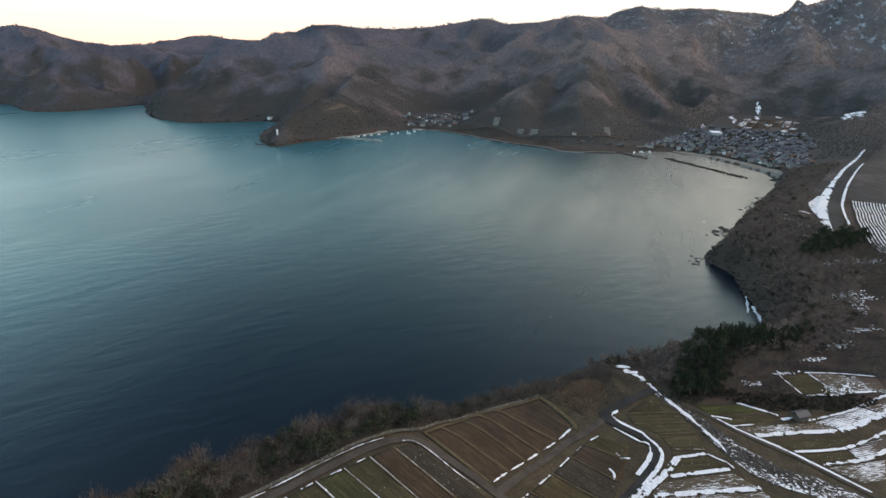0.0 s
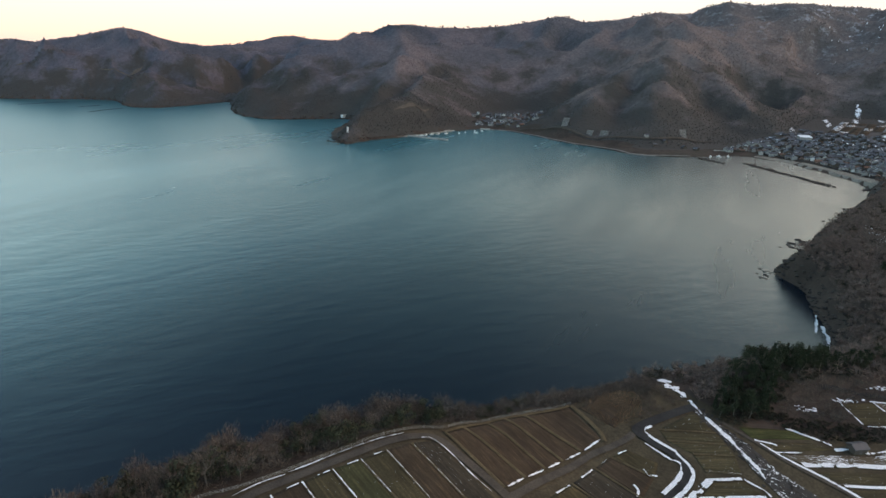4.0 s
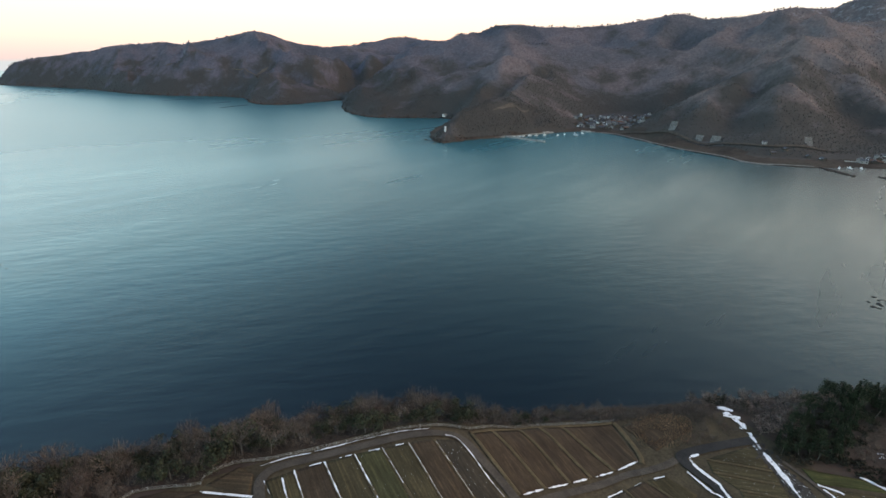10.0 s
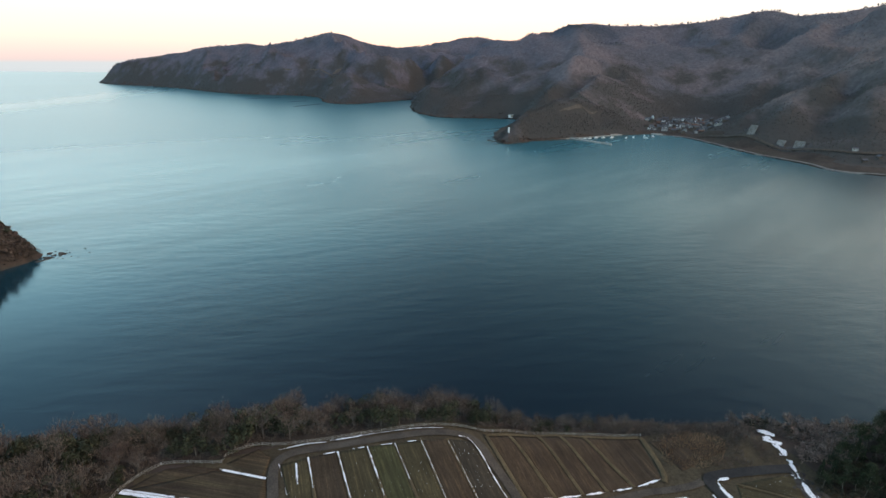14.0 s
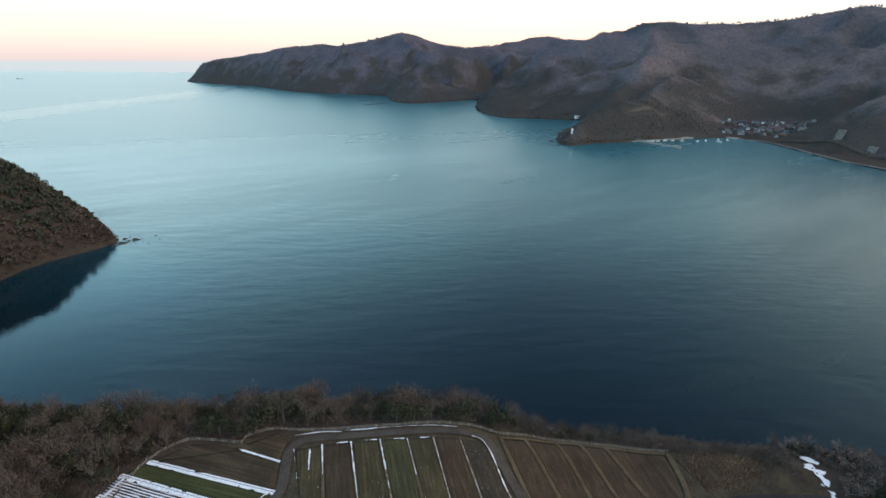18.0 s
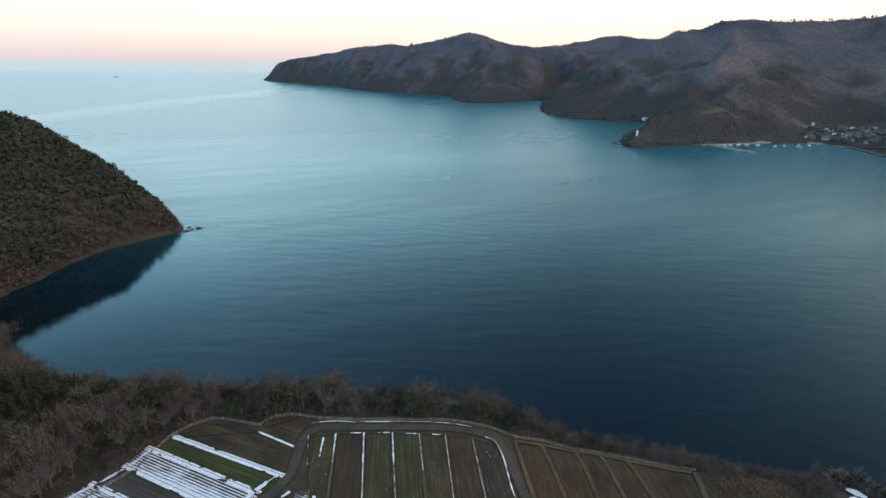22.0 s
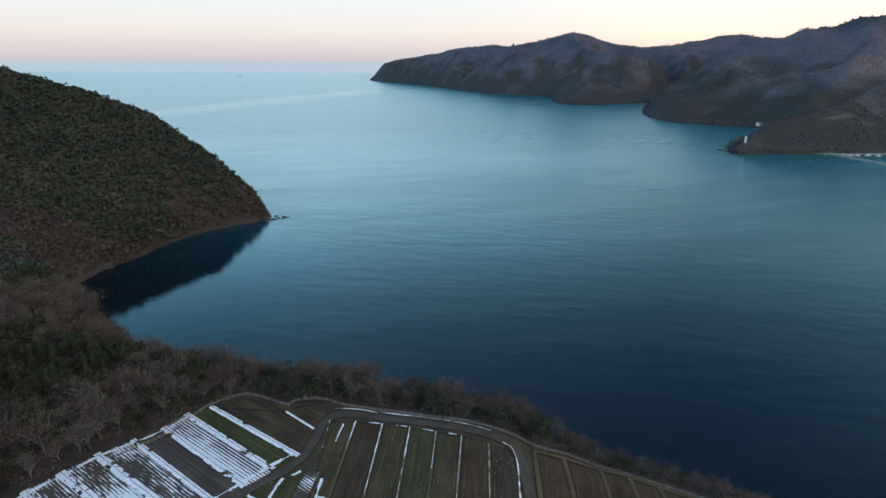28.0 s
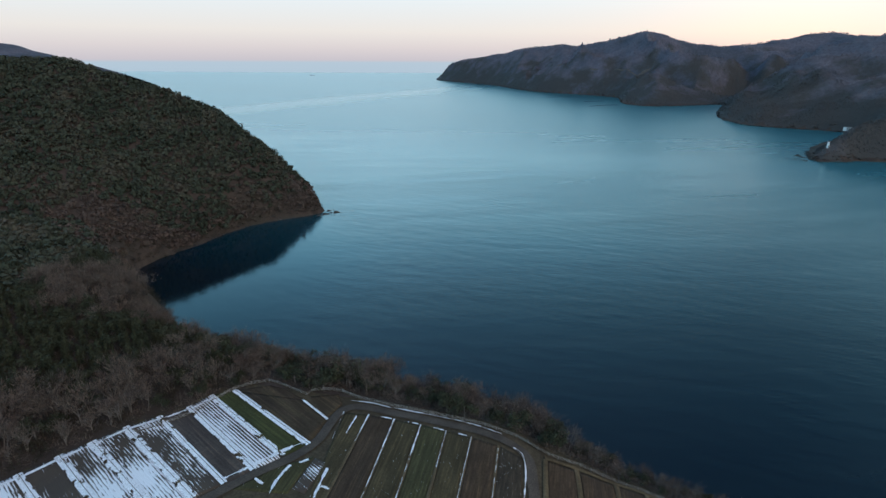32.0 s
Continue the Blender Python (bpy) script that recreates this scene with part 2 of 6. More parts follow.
def noise_node(n, l, size, detail=4, rough=0.55, stretch=None):
    """Noise of about that size in metres, in the world's place; stretch: the angle of the long axis and its length."""
    geo = n.new("ShaderNodeNewGeometry")
    tex = n.new("ShaderNodeTexNoise")
    tex.inputs["Scale"].default_value, tex.inputs["Detail"].default_value, tex.inputs["Roughness"].default_value = 1 / size, detail, rough
    if stretch:
        mp = n.new("ShaderNodeMapping")
        mp.vector_type = "TEXTURE"
        mp.inputs["Rotation"].default_value = (0, 0, radians(stretch[0]))
        mp.inputs["Scale"].default_value = (stretch[1], 1, 1)
        l.new(geo.outputs["Position"], mp.inputs["Vector"])
        l.new(mp.outputs["Vector"], tex.inputs["Vector"])
    else:
        l.new(geo.outputs["Position"], tex.inputs["Vector"])
    return tex.outputs["Fac"]


def ramp_node(n, l, fac, stops):
    r = n.new("ShaderNodeValToRGB")
    while len(r.color_ramp.elements) < len(stops):
        r.color_ramp.elements.new(0.5)
    for e, (at, c) in zip(r.color_ramp.elements, stops):
        e.position, e.color = at, (*c, 1)
    l.new(fac, r.inputs["Fac"])
    return r.outputs["Color"]


def blend(n, l, fac, a, b, kind="MIX"):
    m = n.new("ShaderNodeMix")
    m.data_type, m.blend_type = "RGBA", kind
    for socket, v in (("Factor", fac), ("A", a), ("B", b)):
        if isinstance(v, (int, float)):
            m.inputs[socket].default_value = v
        elif isinstance(v, tuple):
            m.inputs[socket].default_value = (*v, 1)
        else:
            l.new(v, m.inputs[socket])
    return m.outputs["Result"]


def bump(n, l, bsdf, fac, depth, strength=1.0, under=None):
    b = n.new("ShaderNodeBump")
    b.inputs["Distance"].default_value, b.inputs["Strength"].default_value = depth, strength
    l.new(fac, b.inputs["Height"])
    if under:
        l.new(under, b.inputs["Normal"])
    l.new(b.outputs["Normal"], bsdf.inputs["Normal"])
    return b.outputs["Normal"]


def mottled(name, size, stops, rough=0.9, fine=None, depth=0.0, island=0.0, thing=0.0, stretch=None, amount=0.7):
    """A matt material: colours by a noise of that size, a finer noise on top, and a change from piece to piece."""
    m, n, l, bsdf = material(name)
    colour = ramp_node(n, l, noise_node(n, l, size, stretch=stretch), stops)
    if fine:
        f = noise_node(n, l, fine, 3, 0.6)
        colour = blend(n, l, amount, colour, ramp_node(n, l, f, [(0.25, (0.45, 0.45, 0.45)), (0.75, (1.5, 1.5, 1.5))]), "MULTIPLY")
        if depth:
            bump(n, l, bsdf, f, depth)
    for k, source in ((island, "ShaderNodeNewGeometry"), (thing, "ShaderNodeObjectInfo")):
        if k:
            g = n.new(source)
            out = g.outputs["Random Per Island" if source.endswith("Geometry") else "Random"]
            colour = blend(n, l, k, colour, ramp_node(n, l, out, [(0, (0.35, 0.35, 0.35)), (0.5, (0.95, 0.9, 0.9)), (1, (1.7, 1.6, 1.5))]), "MULTIPLY")
    l.new(colour, bsdf.inputs["Base Color"])
    bsdf.inputs["Roughness"].default_value = rough
    bsdf.inputs["Specular IOR Level"].default_value = 0.2
    return m


# the sea: dark off the near shore, teal in the open bay; wind ripples over a slow swell
SEA, n, l, bsdf = material("sea_water")
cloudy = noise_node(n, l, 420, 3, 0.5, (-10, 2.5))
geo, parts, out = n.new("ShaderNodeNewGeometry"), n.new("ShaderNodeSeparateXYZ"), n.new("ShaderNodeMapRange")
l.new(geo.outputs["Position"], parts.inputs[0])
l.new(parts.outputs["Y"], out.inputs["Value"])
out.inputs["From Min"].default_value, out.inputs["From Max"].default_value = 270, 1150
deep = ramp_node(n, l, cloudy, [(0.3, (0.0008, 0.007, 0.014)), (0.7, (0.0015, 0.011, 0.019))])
bay_teal = ramp_node(n, l, cloudy, [(0.3, (0.012, 0.112, 0.142)), (0.7, (0.021, 0.140, 0.170))])
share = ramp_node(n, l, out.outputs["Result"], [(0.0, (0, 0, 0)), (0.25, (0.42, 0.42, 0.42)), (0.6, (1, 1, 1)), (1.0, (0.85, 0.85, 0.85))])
tint = blend(n, l, share, deep, bay_teal)
# pale sand shows through the shallows before the beach
beach, shoal = n.new("ShaderNodeVectorMath"), n.new("ShaderNodeMapRange")
beach.operation = "DISTANCE"
beach.inputs[1].default_value = (900, 235, 0)
l.new(geo.outputs["Position"], beach.inputs[0])
l.new(beach.outputs["Value"], shoal.inputs["Value"])
shoal.interpolation_type = "SMOOTHSTEP"
shoal.inputs["From Min"].default_value, shoal.inputs["From Max"].default_value = 60, 330
tint = blend(n, l, shoal.outputs["Result"], (0.15, 0.125, 0.107), tint)
l.new(tint, bsdf.inputs["Base Color"])
bsdf.inputs["IOR"].default_value = 1.33
lanes = blend(n, l, 0.35, noise_node(n, l, 260, 3, 0.5, (14, 4.0)), noise_node(n, l, 34, 4, 0.55, (24, 7.0)))
rough = ramp_node(n, l, lanes, [(0.40, (0.275, 0.275, 0.275)), (0.60, (0.19, 0.19, 0.19))])
open_sea = ramp_node(n, l, out.outputs["Result"], [(0.35, (0, 0, 0)), (1.0, (1, 1, 1))])
# the cove under the headland lies out of the wind
reach, calm = n.new("ShaderNodeVectorMath"), n.new("ShaderNodeMapRange")
reach.operation = "DISTANCE"
reach.inputs[1].default_value = (-190, 275, 0)
l.new(geo.outputs["Position"], reach.inputs[0])
l.new(reach.outputs["Value"], calm.inputs["Value"])
calm.interpolation_type = "SMOOTHSTEP"
calm.inputs["From Min"].default_value, calm.inputs["From Max"].default_value = 70, 200
l.new(blend(n, l, calm.outputs["Result"], (0.05, 0.05, 0.05), blend(n, l, open_sea, rough, (0.28, 0.28, 0.28))), bsdf.inputs["Roughness"])
# a smooth current line runs out along the far side
lean, drift, slick = n.new("ShaderNodeVectorMath"), n.new("ShaderNodeMath"), n.new("ShaderNodeMapRange")
lean.operation = "DOT_PRODUCT"
lean.inputs[1].default_value = (1, -0.3, 0)
l.new(geo.outputs["Position"], lean.inputs[0])
drift.operation, drift.inputs[1].default_value = "ADD", 1130
l.new(lean.outputs["Value"], drift.inputs[0])
wander = n.new("ShaderNodeMath")
wander.operation, wander.inputs[1].default_value = "MULTIPLY_ADD", 160
l.new(noise_node(n, l, 300, 2, 0.5), wander.inputs[0])
l.new(drift.outputs["Value"], wander.inputs[2])
size = n.new("ShaderNodeMath")
size.operation = "ABSOLUTE"
l.new(wander.outputs["Value"], size.inputs[0])
l.new(size.outputs["Value"], slick.inputs["Value"])
slick.interpolation_type = "SMOOTHSTEP"
slick.inputs["From Min"].default_value, slick.inputs["From Max"].default_value = 5, 150
dull = bsdf.inputs["Roughness"].links[0].from_socket
l.new(blend(n, l, slick.outputs["Result"], (0.24, 0.24, 0.24), dull), bsdf.inputs["Roughness"])
wind = n.new("ShaderNodeMapRange")
l.new(calm.outputs["Result"], wind.inputs["Value"])
wind.inputs["To Min"].default_value, wind.inputs["To Max"].default_value = 0.14, 0.75
swell = blend(n, l, 0.45, noise_node(n, l, 9, 4, 0.55, (-14, 2.2)), noise_node(n, l, 30, 2, 0.5, (4, 5.0)))
ripple = noise_node(n, l, 1.9, 3, 0.6, (20, 1.7))
first = bump(n, l, bsdf, swell, 0.55, 0.7)
bump(n, l, bsdf, ripple, 0.11, 0.8, first)
for b in n:
    if b.bl_idname == "ShaderNodeBump":
        l.new(wind.outputs["Result"], b.inputs["Strength"])

GROUND = mottled("wooded_ground", 60, [(0.3, (0.034, 0.027, 0.022)), (0.5, (0.064, 0.047, 0.038)), (0.7, (0.048, 0.040, 0.030))], 0.95, 6, 0.8, amount=0.45)


def snowy(name, ground, cover, angle, size=1.6, long=0.14, furrow=0.0, clumps=0.32, even=0.45):
    """Soil under lying snow: the snow thins out in streaks along the furrows."""
    m, n, l, bsdf = material(name)
    earth = ramp_node(n, l, noise_node(n, l, 6), ground)
    streak = noise_node(n, l, size, 5, 0.62, (angle, 1 / long))
    patch = noise_node(n, l, 9, 3, 0.5, (angle, 1.8))
    if furrow:
        geo, mp, wave = n.new("ShaderNodeNewGeometry"), n.new("ShaderNodeMapping"), n.new("ShaderNodeTexWave")
        mp.vector_type = "TEXTURE"
        mp.inputs["Rotation"].default_value = (0, 0, radians(angle + 90))
        l.new(geo.outputs["Position"], mp.inputs["Vector"])
        l.new(mp.outputs["Vector"], wave.inputs["Vector"])
        wave.inputs["Scale"].default_value, wave.inputs["Distortion"].default_value, wave.inputs["Detail Scale"].default_value = 0.314 / furrow, 0.8, 0.6
        streak = blend(n, l, even, streak, wave.outputs["Color"])
    mask = blend(n, l, clumps, ramp_node(n, l, streak, [(0.3, (0, 0, 0)), (0.7, (1, 1, 1))]), ramp_node(n, l, patch, [(0.3, (0, 0, 0)), (0.7, (1, 1, 1))]))
    mask = ramp_node(n, l, mask, [(1 - cover - 0.04, (0, 0, 0)), (1 - cover + 0.04, (1, 1, 1))])
    l.new(blend(n, l, mask, earth, (0.82, 0.84, 0.87)), bsdf.inputs["Base Color"])
    bsdf.inputs["Roughness"].default_value = 0.8
    bump(n, l, bsdf, streak, 0.15, 0.6)
    return m


def soil(name, a, b, angle, dots=0.0):
    """A field: long streaks along the rows, crumbs, and a few specks of old snow."""
    m, n, l, bsdf = material(name)
    colour = ramp_node(n, l, noise_node(n, l, 2.2, 4, 0.6, (angle, 14)), [(0.3, a), (0.7, b)])
    colour = blend(n, l, 0.6, colour, ramp_node(n, l, noise_node(n, l, 11, 3), [(0.3, (0.6, 0.6, 0.6)), (0.7, (1.35, 1.35, 1.3))]), "MULTIPLY")
    thin = noise_node(n, l, 0.6, 3, 0.6, (angle, 34))
    colour = blend(n, l, 0.75, colour, ramp_node(n, l, thin, [(0.32, (0.6, 0.6, 0.62)), (0.55, (1.0, 1.0, 1.0)), (0.7, (1.7, 1.55, 1.4))]), "MULTIPLY")
    crumb = noise_node(n, l, 0.5, 3, 0.65)
    colour = blend(n, l, 0.6, colour, ramp_node(n, l, crumb, [(0.3, (0.6, 0.6, 0.6)), (0.7, (1.4, 1.4, 1.4))]), "MULTIPLY")
    if dots:
        speck = noise_node(n, l, 0.26, 2, 0.5, (angle, 2.5))
        colour = blend(n, l, ramp_node(n, l, speck, [(0.72 - dots, (0, 0, 0)), (0.75 - dots, (1, 1, 1))]), colour, (0.75, 0.78, 0.82))
    l.new(colour, bsdf.inputs["Base Color"])
    bsdf.inputs["Roughness"].default_value = 0.95
    bsdf.inputs["Specular IOR Level"].default_value = 0.15
    bump(n, l, bsdf, crumb, 0.12)
    return m


BROWN, UMBER, OLIVE, GREEN = (0.072, 0.050, 0.031), (0.052, 0.037, 0.027), (0.082, 0.064, 0.034), (0.064, 0.066, 0.026)
SNOW = mottled("snow", 3, [(0.3, (0.76, 0.78, 0.81)), (0.7, (0.86, 0.87, 0.89))], 0.7, 0.4, 0.05)
SOILS = {
    "brown": soil("brown_soil", UMBER, BROWN, 90),
    "olive": soil("olive_stubble", (0.056, 0.046, 0.026), OLIVE, 90, -0.015),
    "dark": soil("dark_soil", (0.040, 0.034, 0.026), (0.062, 0.050, 0.036), 90, 0.006),
    "green": soil("green_crop", (0.044, 0.050, 0.020), GREEN, -29),
    "bare": soil("bare_soil", (0.062, 0.050, 0.045), (0.088, 0.073, 0.064), -29),
    "umber": soil("umber_soil", UMBER, (0.078, 0.06, 0.036), -29),
    "east": soil("eastern_stubble", (0.050, 0.042, 0.024), (0.082, 0.066, 0.036), -36, 0.01),
    "rows": snowy("snowy_furrows", [(0.3, UMBER), (0.7, BROWN)], 0.56, -29, 0.30, 0.07, 0.85, 0.32, 0.34),
    "half": snowy("half_snowed_soil", [(0.3, UMBER), (0.7, BROWN)], 0.40, -29, 0.30, 0.10, 0.8, 0.5, 0.16),
    "deep": snowy("snowed_soil", [(0.3, UMBER), (0.7, BROWN)], 0.52, -28, 0.30, 0.10, 0.8, 0.5, 0.16),
    "thin": snowy("thin_snow_on_soil", [(0.3, OLIVE), (0.7, BROWN)], 0.36, -35, 0.24, 0.08),
    "rubble": snowy("snow_among_stones", [(0.3, (0.016, 0.015, 0.014)), (0.7, (0.040, 0.035, 0.030))], 0.38, -70, 0.75, 0.7),
}
VERGE = mottled("dry_grass_verge", 4, [(0.3, (0.074, 0.056, 0.032)), (0.7, (0.130, 0.098, 0.056))], 0.95, 0.5, 0.1)
GRAVEL = mottled("gravel_track", 5, [(0.3, (0.056, 0.047, 0.039)), (0.7, (0.095, 0.079, 0.064))], 0.95, 0.4, 0.05)
ASPHALT = mottled("worn_asphalt", 7, [(0.3, (0.020, 0.020, 0.021)), (0.7, (0.040, 0.039, 0.038))], 0.85, 0.5)
CONCRETE = mottled("weathered_concrete", 5, [(0.3, (0.24, 0.23, 0.21)), (0.7, (0.40, 0.38, 0.35))], 0.9, 0.8)
REED = mottled("dry_reeds", 5, [(0.3, (0.16, 0.095, 0.058)), (0.7, (0.29, 0.19, 0.12))], 0.95, 0.6, 0.3, island=0.5)
ROCK = mottled("shore_rock", 3, [(0.3, (0.024, 0.021, 0.020)), (0.7, (0.075, 0.064, 0.056))], 0.9, 0.7, 0.1, island=0.4)
BARK = mottled("grey_bark", 1.5, [(0.3, (0.09, 0.076, 0.065)), (0.7, (0.20, 0.172, 0.15))], 0.95)
TWIG = mottled("bare_twigs", 11, [(0.3, (0.080, 0.065, 0.056)), (0.5, (0.128, 0.104, 0.086)), (0.7, (0.108, 0.080, 0.070))], 0.95, island=0.7)
EASTWOOD = mottled("reddish_bare_twigs", 26, [(0.3, (0.118, 0.090, 0.078)), (0.5, (0.180, 0.132, 0.113)), (0.7, (0.140, 0.114, 0.096))], 0.95, island=0.5)
LEAF = mottled("evergreen_leaves", 8, [(0.3, (0.030, 0.036, 0.020)), (0.7, (0.054, 0.058, 0.034))], 0.9, island=0.5)
NEEDLE = mottled("conifer_needles", 7, [(0.3, (0.014, 0.024, 0.012)), (0.7, (0.034, 0.046, 0.022))], 0.8, island=0.7)
HILLWOOD = mottled("hill_evergreens", 30, [(0.32, (0.033, 0.042, 0.028)), (0.52, (0.054, 0.060, 0.041)), (0.68, (0.080, 0.070, 0.052))], 0.9, island=0.25)
HILLBARE = mottled("hill_bare_wood", 24, [(0.32, (0.062, 0.048, 0.041)), (0.55, (0.105, 0.077, 0.064)), (0.68, (0.072, 0.064, 0.050))], 0.95, island=0.25)


def range_wood(name, k):
    """The wood of the ranges: bare grey-brown slopes with dark evergreens in patches and along the shore, snow in the
    high gullies to the east; distance haze and dimmer feet are painted into the colour.
    """
    stops = [(0.30, (0.056, 0.053, 0.053)), (0.45, (0.084, 0.074, 0.073)), (0.56, (0.122, 0.092, 0.085)), (0.7, (0.074, 0.066, 0.065))]
    m = mottled(name, 230, [(at, tuple(k * v for v in c)) for at, c in stops], 0.95, 9, 2.2, island=0.05, amount=0.5)
    n, l = m.node_tree.nodes, m.node_tree.links
    # haze painted into the colour: bluer from y 800 out to 1700
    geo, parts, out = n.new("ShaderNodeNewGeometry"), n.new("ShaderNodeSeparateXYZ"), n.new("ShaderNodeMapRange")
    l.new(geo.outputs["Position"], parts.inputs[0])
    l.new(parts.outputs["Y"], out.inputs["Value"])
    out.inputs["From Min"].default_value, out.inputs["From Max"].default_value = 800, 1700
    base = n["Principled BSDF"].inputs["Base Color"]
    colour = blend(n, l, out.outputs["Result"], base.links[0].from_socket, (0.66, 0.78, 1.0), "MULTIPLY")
    # evergreen patches; lower slopes also painted darker, for the dimmer light at their feet
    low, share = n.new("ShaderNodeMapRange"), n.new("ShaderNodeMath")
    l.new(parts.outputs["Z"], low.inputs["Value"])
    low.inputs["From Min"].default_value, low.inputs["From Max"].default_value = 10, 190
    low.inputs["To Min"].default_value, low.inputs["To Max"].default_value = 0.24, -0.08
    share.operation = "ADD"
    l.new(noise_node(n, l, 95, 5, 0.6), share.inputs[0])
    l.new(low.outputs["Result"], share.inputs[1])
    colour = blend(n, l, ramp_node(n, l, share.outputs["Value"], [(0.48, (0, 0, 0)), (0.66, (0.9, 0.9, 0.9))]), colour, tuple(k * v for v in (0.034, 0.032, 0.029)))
    # old snow under the eastern crests
    east, up, both = n.new("ShaderNodeMapRange"), n.new("ShaderNodeMapRange"), n.new("ShaderNodeMath")
    l.new(parts.outputs["X"], east.inputs["Value"])
    east.inputs["From Min"].default_value, east.inputs["From Max"].default_value = 1500, 2300
    l.new(parts.outputs["Z"], up.inputs["Value"])
    up.inputs["From Min"].default_value, up.inputs["From Max"].default_value = 70, 260
    both.operation = "MULTIPLY"
    l.new(east.outputs["Result"], both.inputs[0])
    l.new(up.outputs["Result"], both.inputs[1])
    streak = ramp_node(n, l, noise_node(n, l, 26, 5, 0.7), [(0.54, (0, 0, 0)), (0.66, (0.75, 0.75, 0.75))])
    colour = blend(n, l, blend(n, l, 1.0, streak, both.outputs["Value"], "MULTIPLY"), colour, (0.48, 0.50, 0.55))
    l.new(colour, base)
    return m


FARWOOD = range_wood("hazed_wood_floor", 1.5)
FARTREE = range_wood("hazed_bare_wood", 1.6)
SCRUB = mottled("dark_scrub", 5, [(0.3, (0.020, 0.022, 0.014)), (0.55, (0.040, 0.036, 0.024)), (0.7, (0.062, 0.046, 0.034))], 0.9, island=0.6)
FACING = mottled("grey_slope_facing", 4, [(0.3, (0.13, 0.12, 0.11)), (0.7, (0.22, 0.205, 0.185))], 0.9, 1.0)
EARTH = mottled("bare_earth", 8, [(0.3, (0.075, 0.064, 0.054)), (0.7, (0.125, 0.106, 0.088))], 0.95, 2)
SAND = mottled("damp_sand", 8, [(0.3, (0.16, 0.145, 0.12)), (0.7, (0.26, 0.24, 0.20))], 0.8, 1.5)
MARGIN = mottled("trodden_dry_grass", 7, [(0.3, (0.046, 0.037, 0.024)), (0.7, (0.086, 0.067, 0.041))], 0.95, 0.8, 0.1)
FOAM = mottled("sea_foam", 2, [(0.3, (0.7, 0.72, 0.72)), (0.7, (0.85, 0.86, 0.86))], 0.6)

# ---- the large structure: sea and land ----
def sheet(name, xs, ys, mat, z=None):
    gx, gy = np.meshgrid(xs, ys)
    gz = height(gx.ravel(), gy.ravel()) if z is None else np.full(gx.size, z)
    nx, ny = len(xs), len(ys)
    i = (np.arange(ny - 1)[:, None] * nx + np.arange(nx - 1)).ravel()
    me = bpy.data.meshes.new(name)
    me.from_pydata(np.c_[gx.ravel(), gy.ravel(), gz].tolist(), [], np.c_[i, i + 1, i + nx + 1, i + nx].tolist())
    me.polygons.foreach_set("use_smooth", [True] * len(me.polygons))
    me.materials.append(mat)
    return new(name, me)


def steps(*parts):
    out = [np.arange(a, b, s) for a, b, s in parts] + [np.array([parts[-1][1]])]
    return np.concatenate(out).astype(float)


GX = steps((-1500, -420, 36), (-420, 560, 4), (560, 1300, 10), (1300, 2700, 18))
GY = steps((-700, -60, 40), (-60, 560, 4), (560, 1300, 10), (1300, 4000, 25))
ground = tagged(sheet("ground", GX, GY, GROUND), "brown wooded land round a bay, with fields and steep shores", "ground", kind="structure")
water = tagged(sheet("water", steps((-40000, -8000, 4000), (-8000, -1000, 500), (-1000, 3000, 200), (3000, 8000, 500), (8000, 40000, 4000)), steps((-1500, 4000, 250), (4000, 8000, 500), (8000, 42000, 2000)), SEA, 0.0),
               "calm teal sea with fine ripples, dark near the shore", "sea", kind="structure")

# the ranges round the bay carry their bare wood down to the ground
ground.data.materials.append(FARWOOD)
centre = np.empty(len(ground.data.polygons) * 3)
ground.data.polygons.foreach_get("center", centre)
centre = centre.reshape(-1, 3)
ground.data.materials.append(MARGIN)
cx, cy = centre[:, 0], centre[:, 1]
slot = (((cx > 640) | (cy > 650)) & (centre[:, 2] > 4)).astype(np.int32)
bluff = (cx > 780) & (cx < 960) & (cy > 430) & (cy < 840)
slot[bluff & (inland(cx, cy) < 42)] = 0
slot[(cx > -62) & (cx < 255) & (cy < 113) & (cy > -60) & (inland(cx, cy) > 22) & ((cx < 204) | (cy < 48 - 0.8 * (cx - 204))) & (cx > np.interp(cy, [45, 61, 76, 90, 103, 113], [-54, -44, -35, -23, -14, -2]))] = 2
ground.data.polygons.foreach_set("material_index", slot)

# ---- the fields, tracks and their snow ----
def mesh(name, v, f, mat, smooth=False):
    """A mesh from arrays of places and of faces, all with the same number of corners."""
    v, f = np.asarray(v, float), np.asarray(f, np.int64)
    me = bpy.data.meshes.new(name)
    me.vertices.add(len(v))
    me.vertices.foreach_set("co", v.ravel())
    k = f.shape[1]
    me.loops.add(f.size)
    me.loops.foreach_set("vertex_index", f.ravel())
    me.polygons.add(len(f))
    me.polygons.foreach_set("loop_start", np.arange(0, f.size, k))
    me.update(calc_edges=True)
    me.polygons.foreach_set("use_smooth", np.full(len(f), smooth))
    if mat:
        me.materials.append(mat)
    return me


def grid_faces(nx, ny):
    i = (np.arange(ny - 1)[:, None] * nx + np.arange(nx - 1)).ravel()
    return np.c_[i, i + 1, i + nx + 1, i + nx]


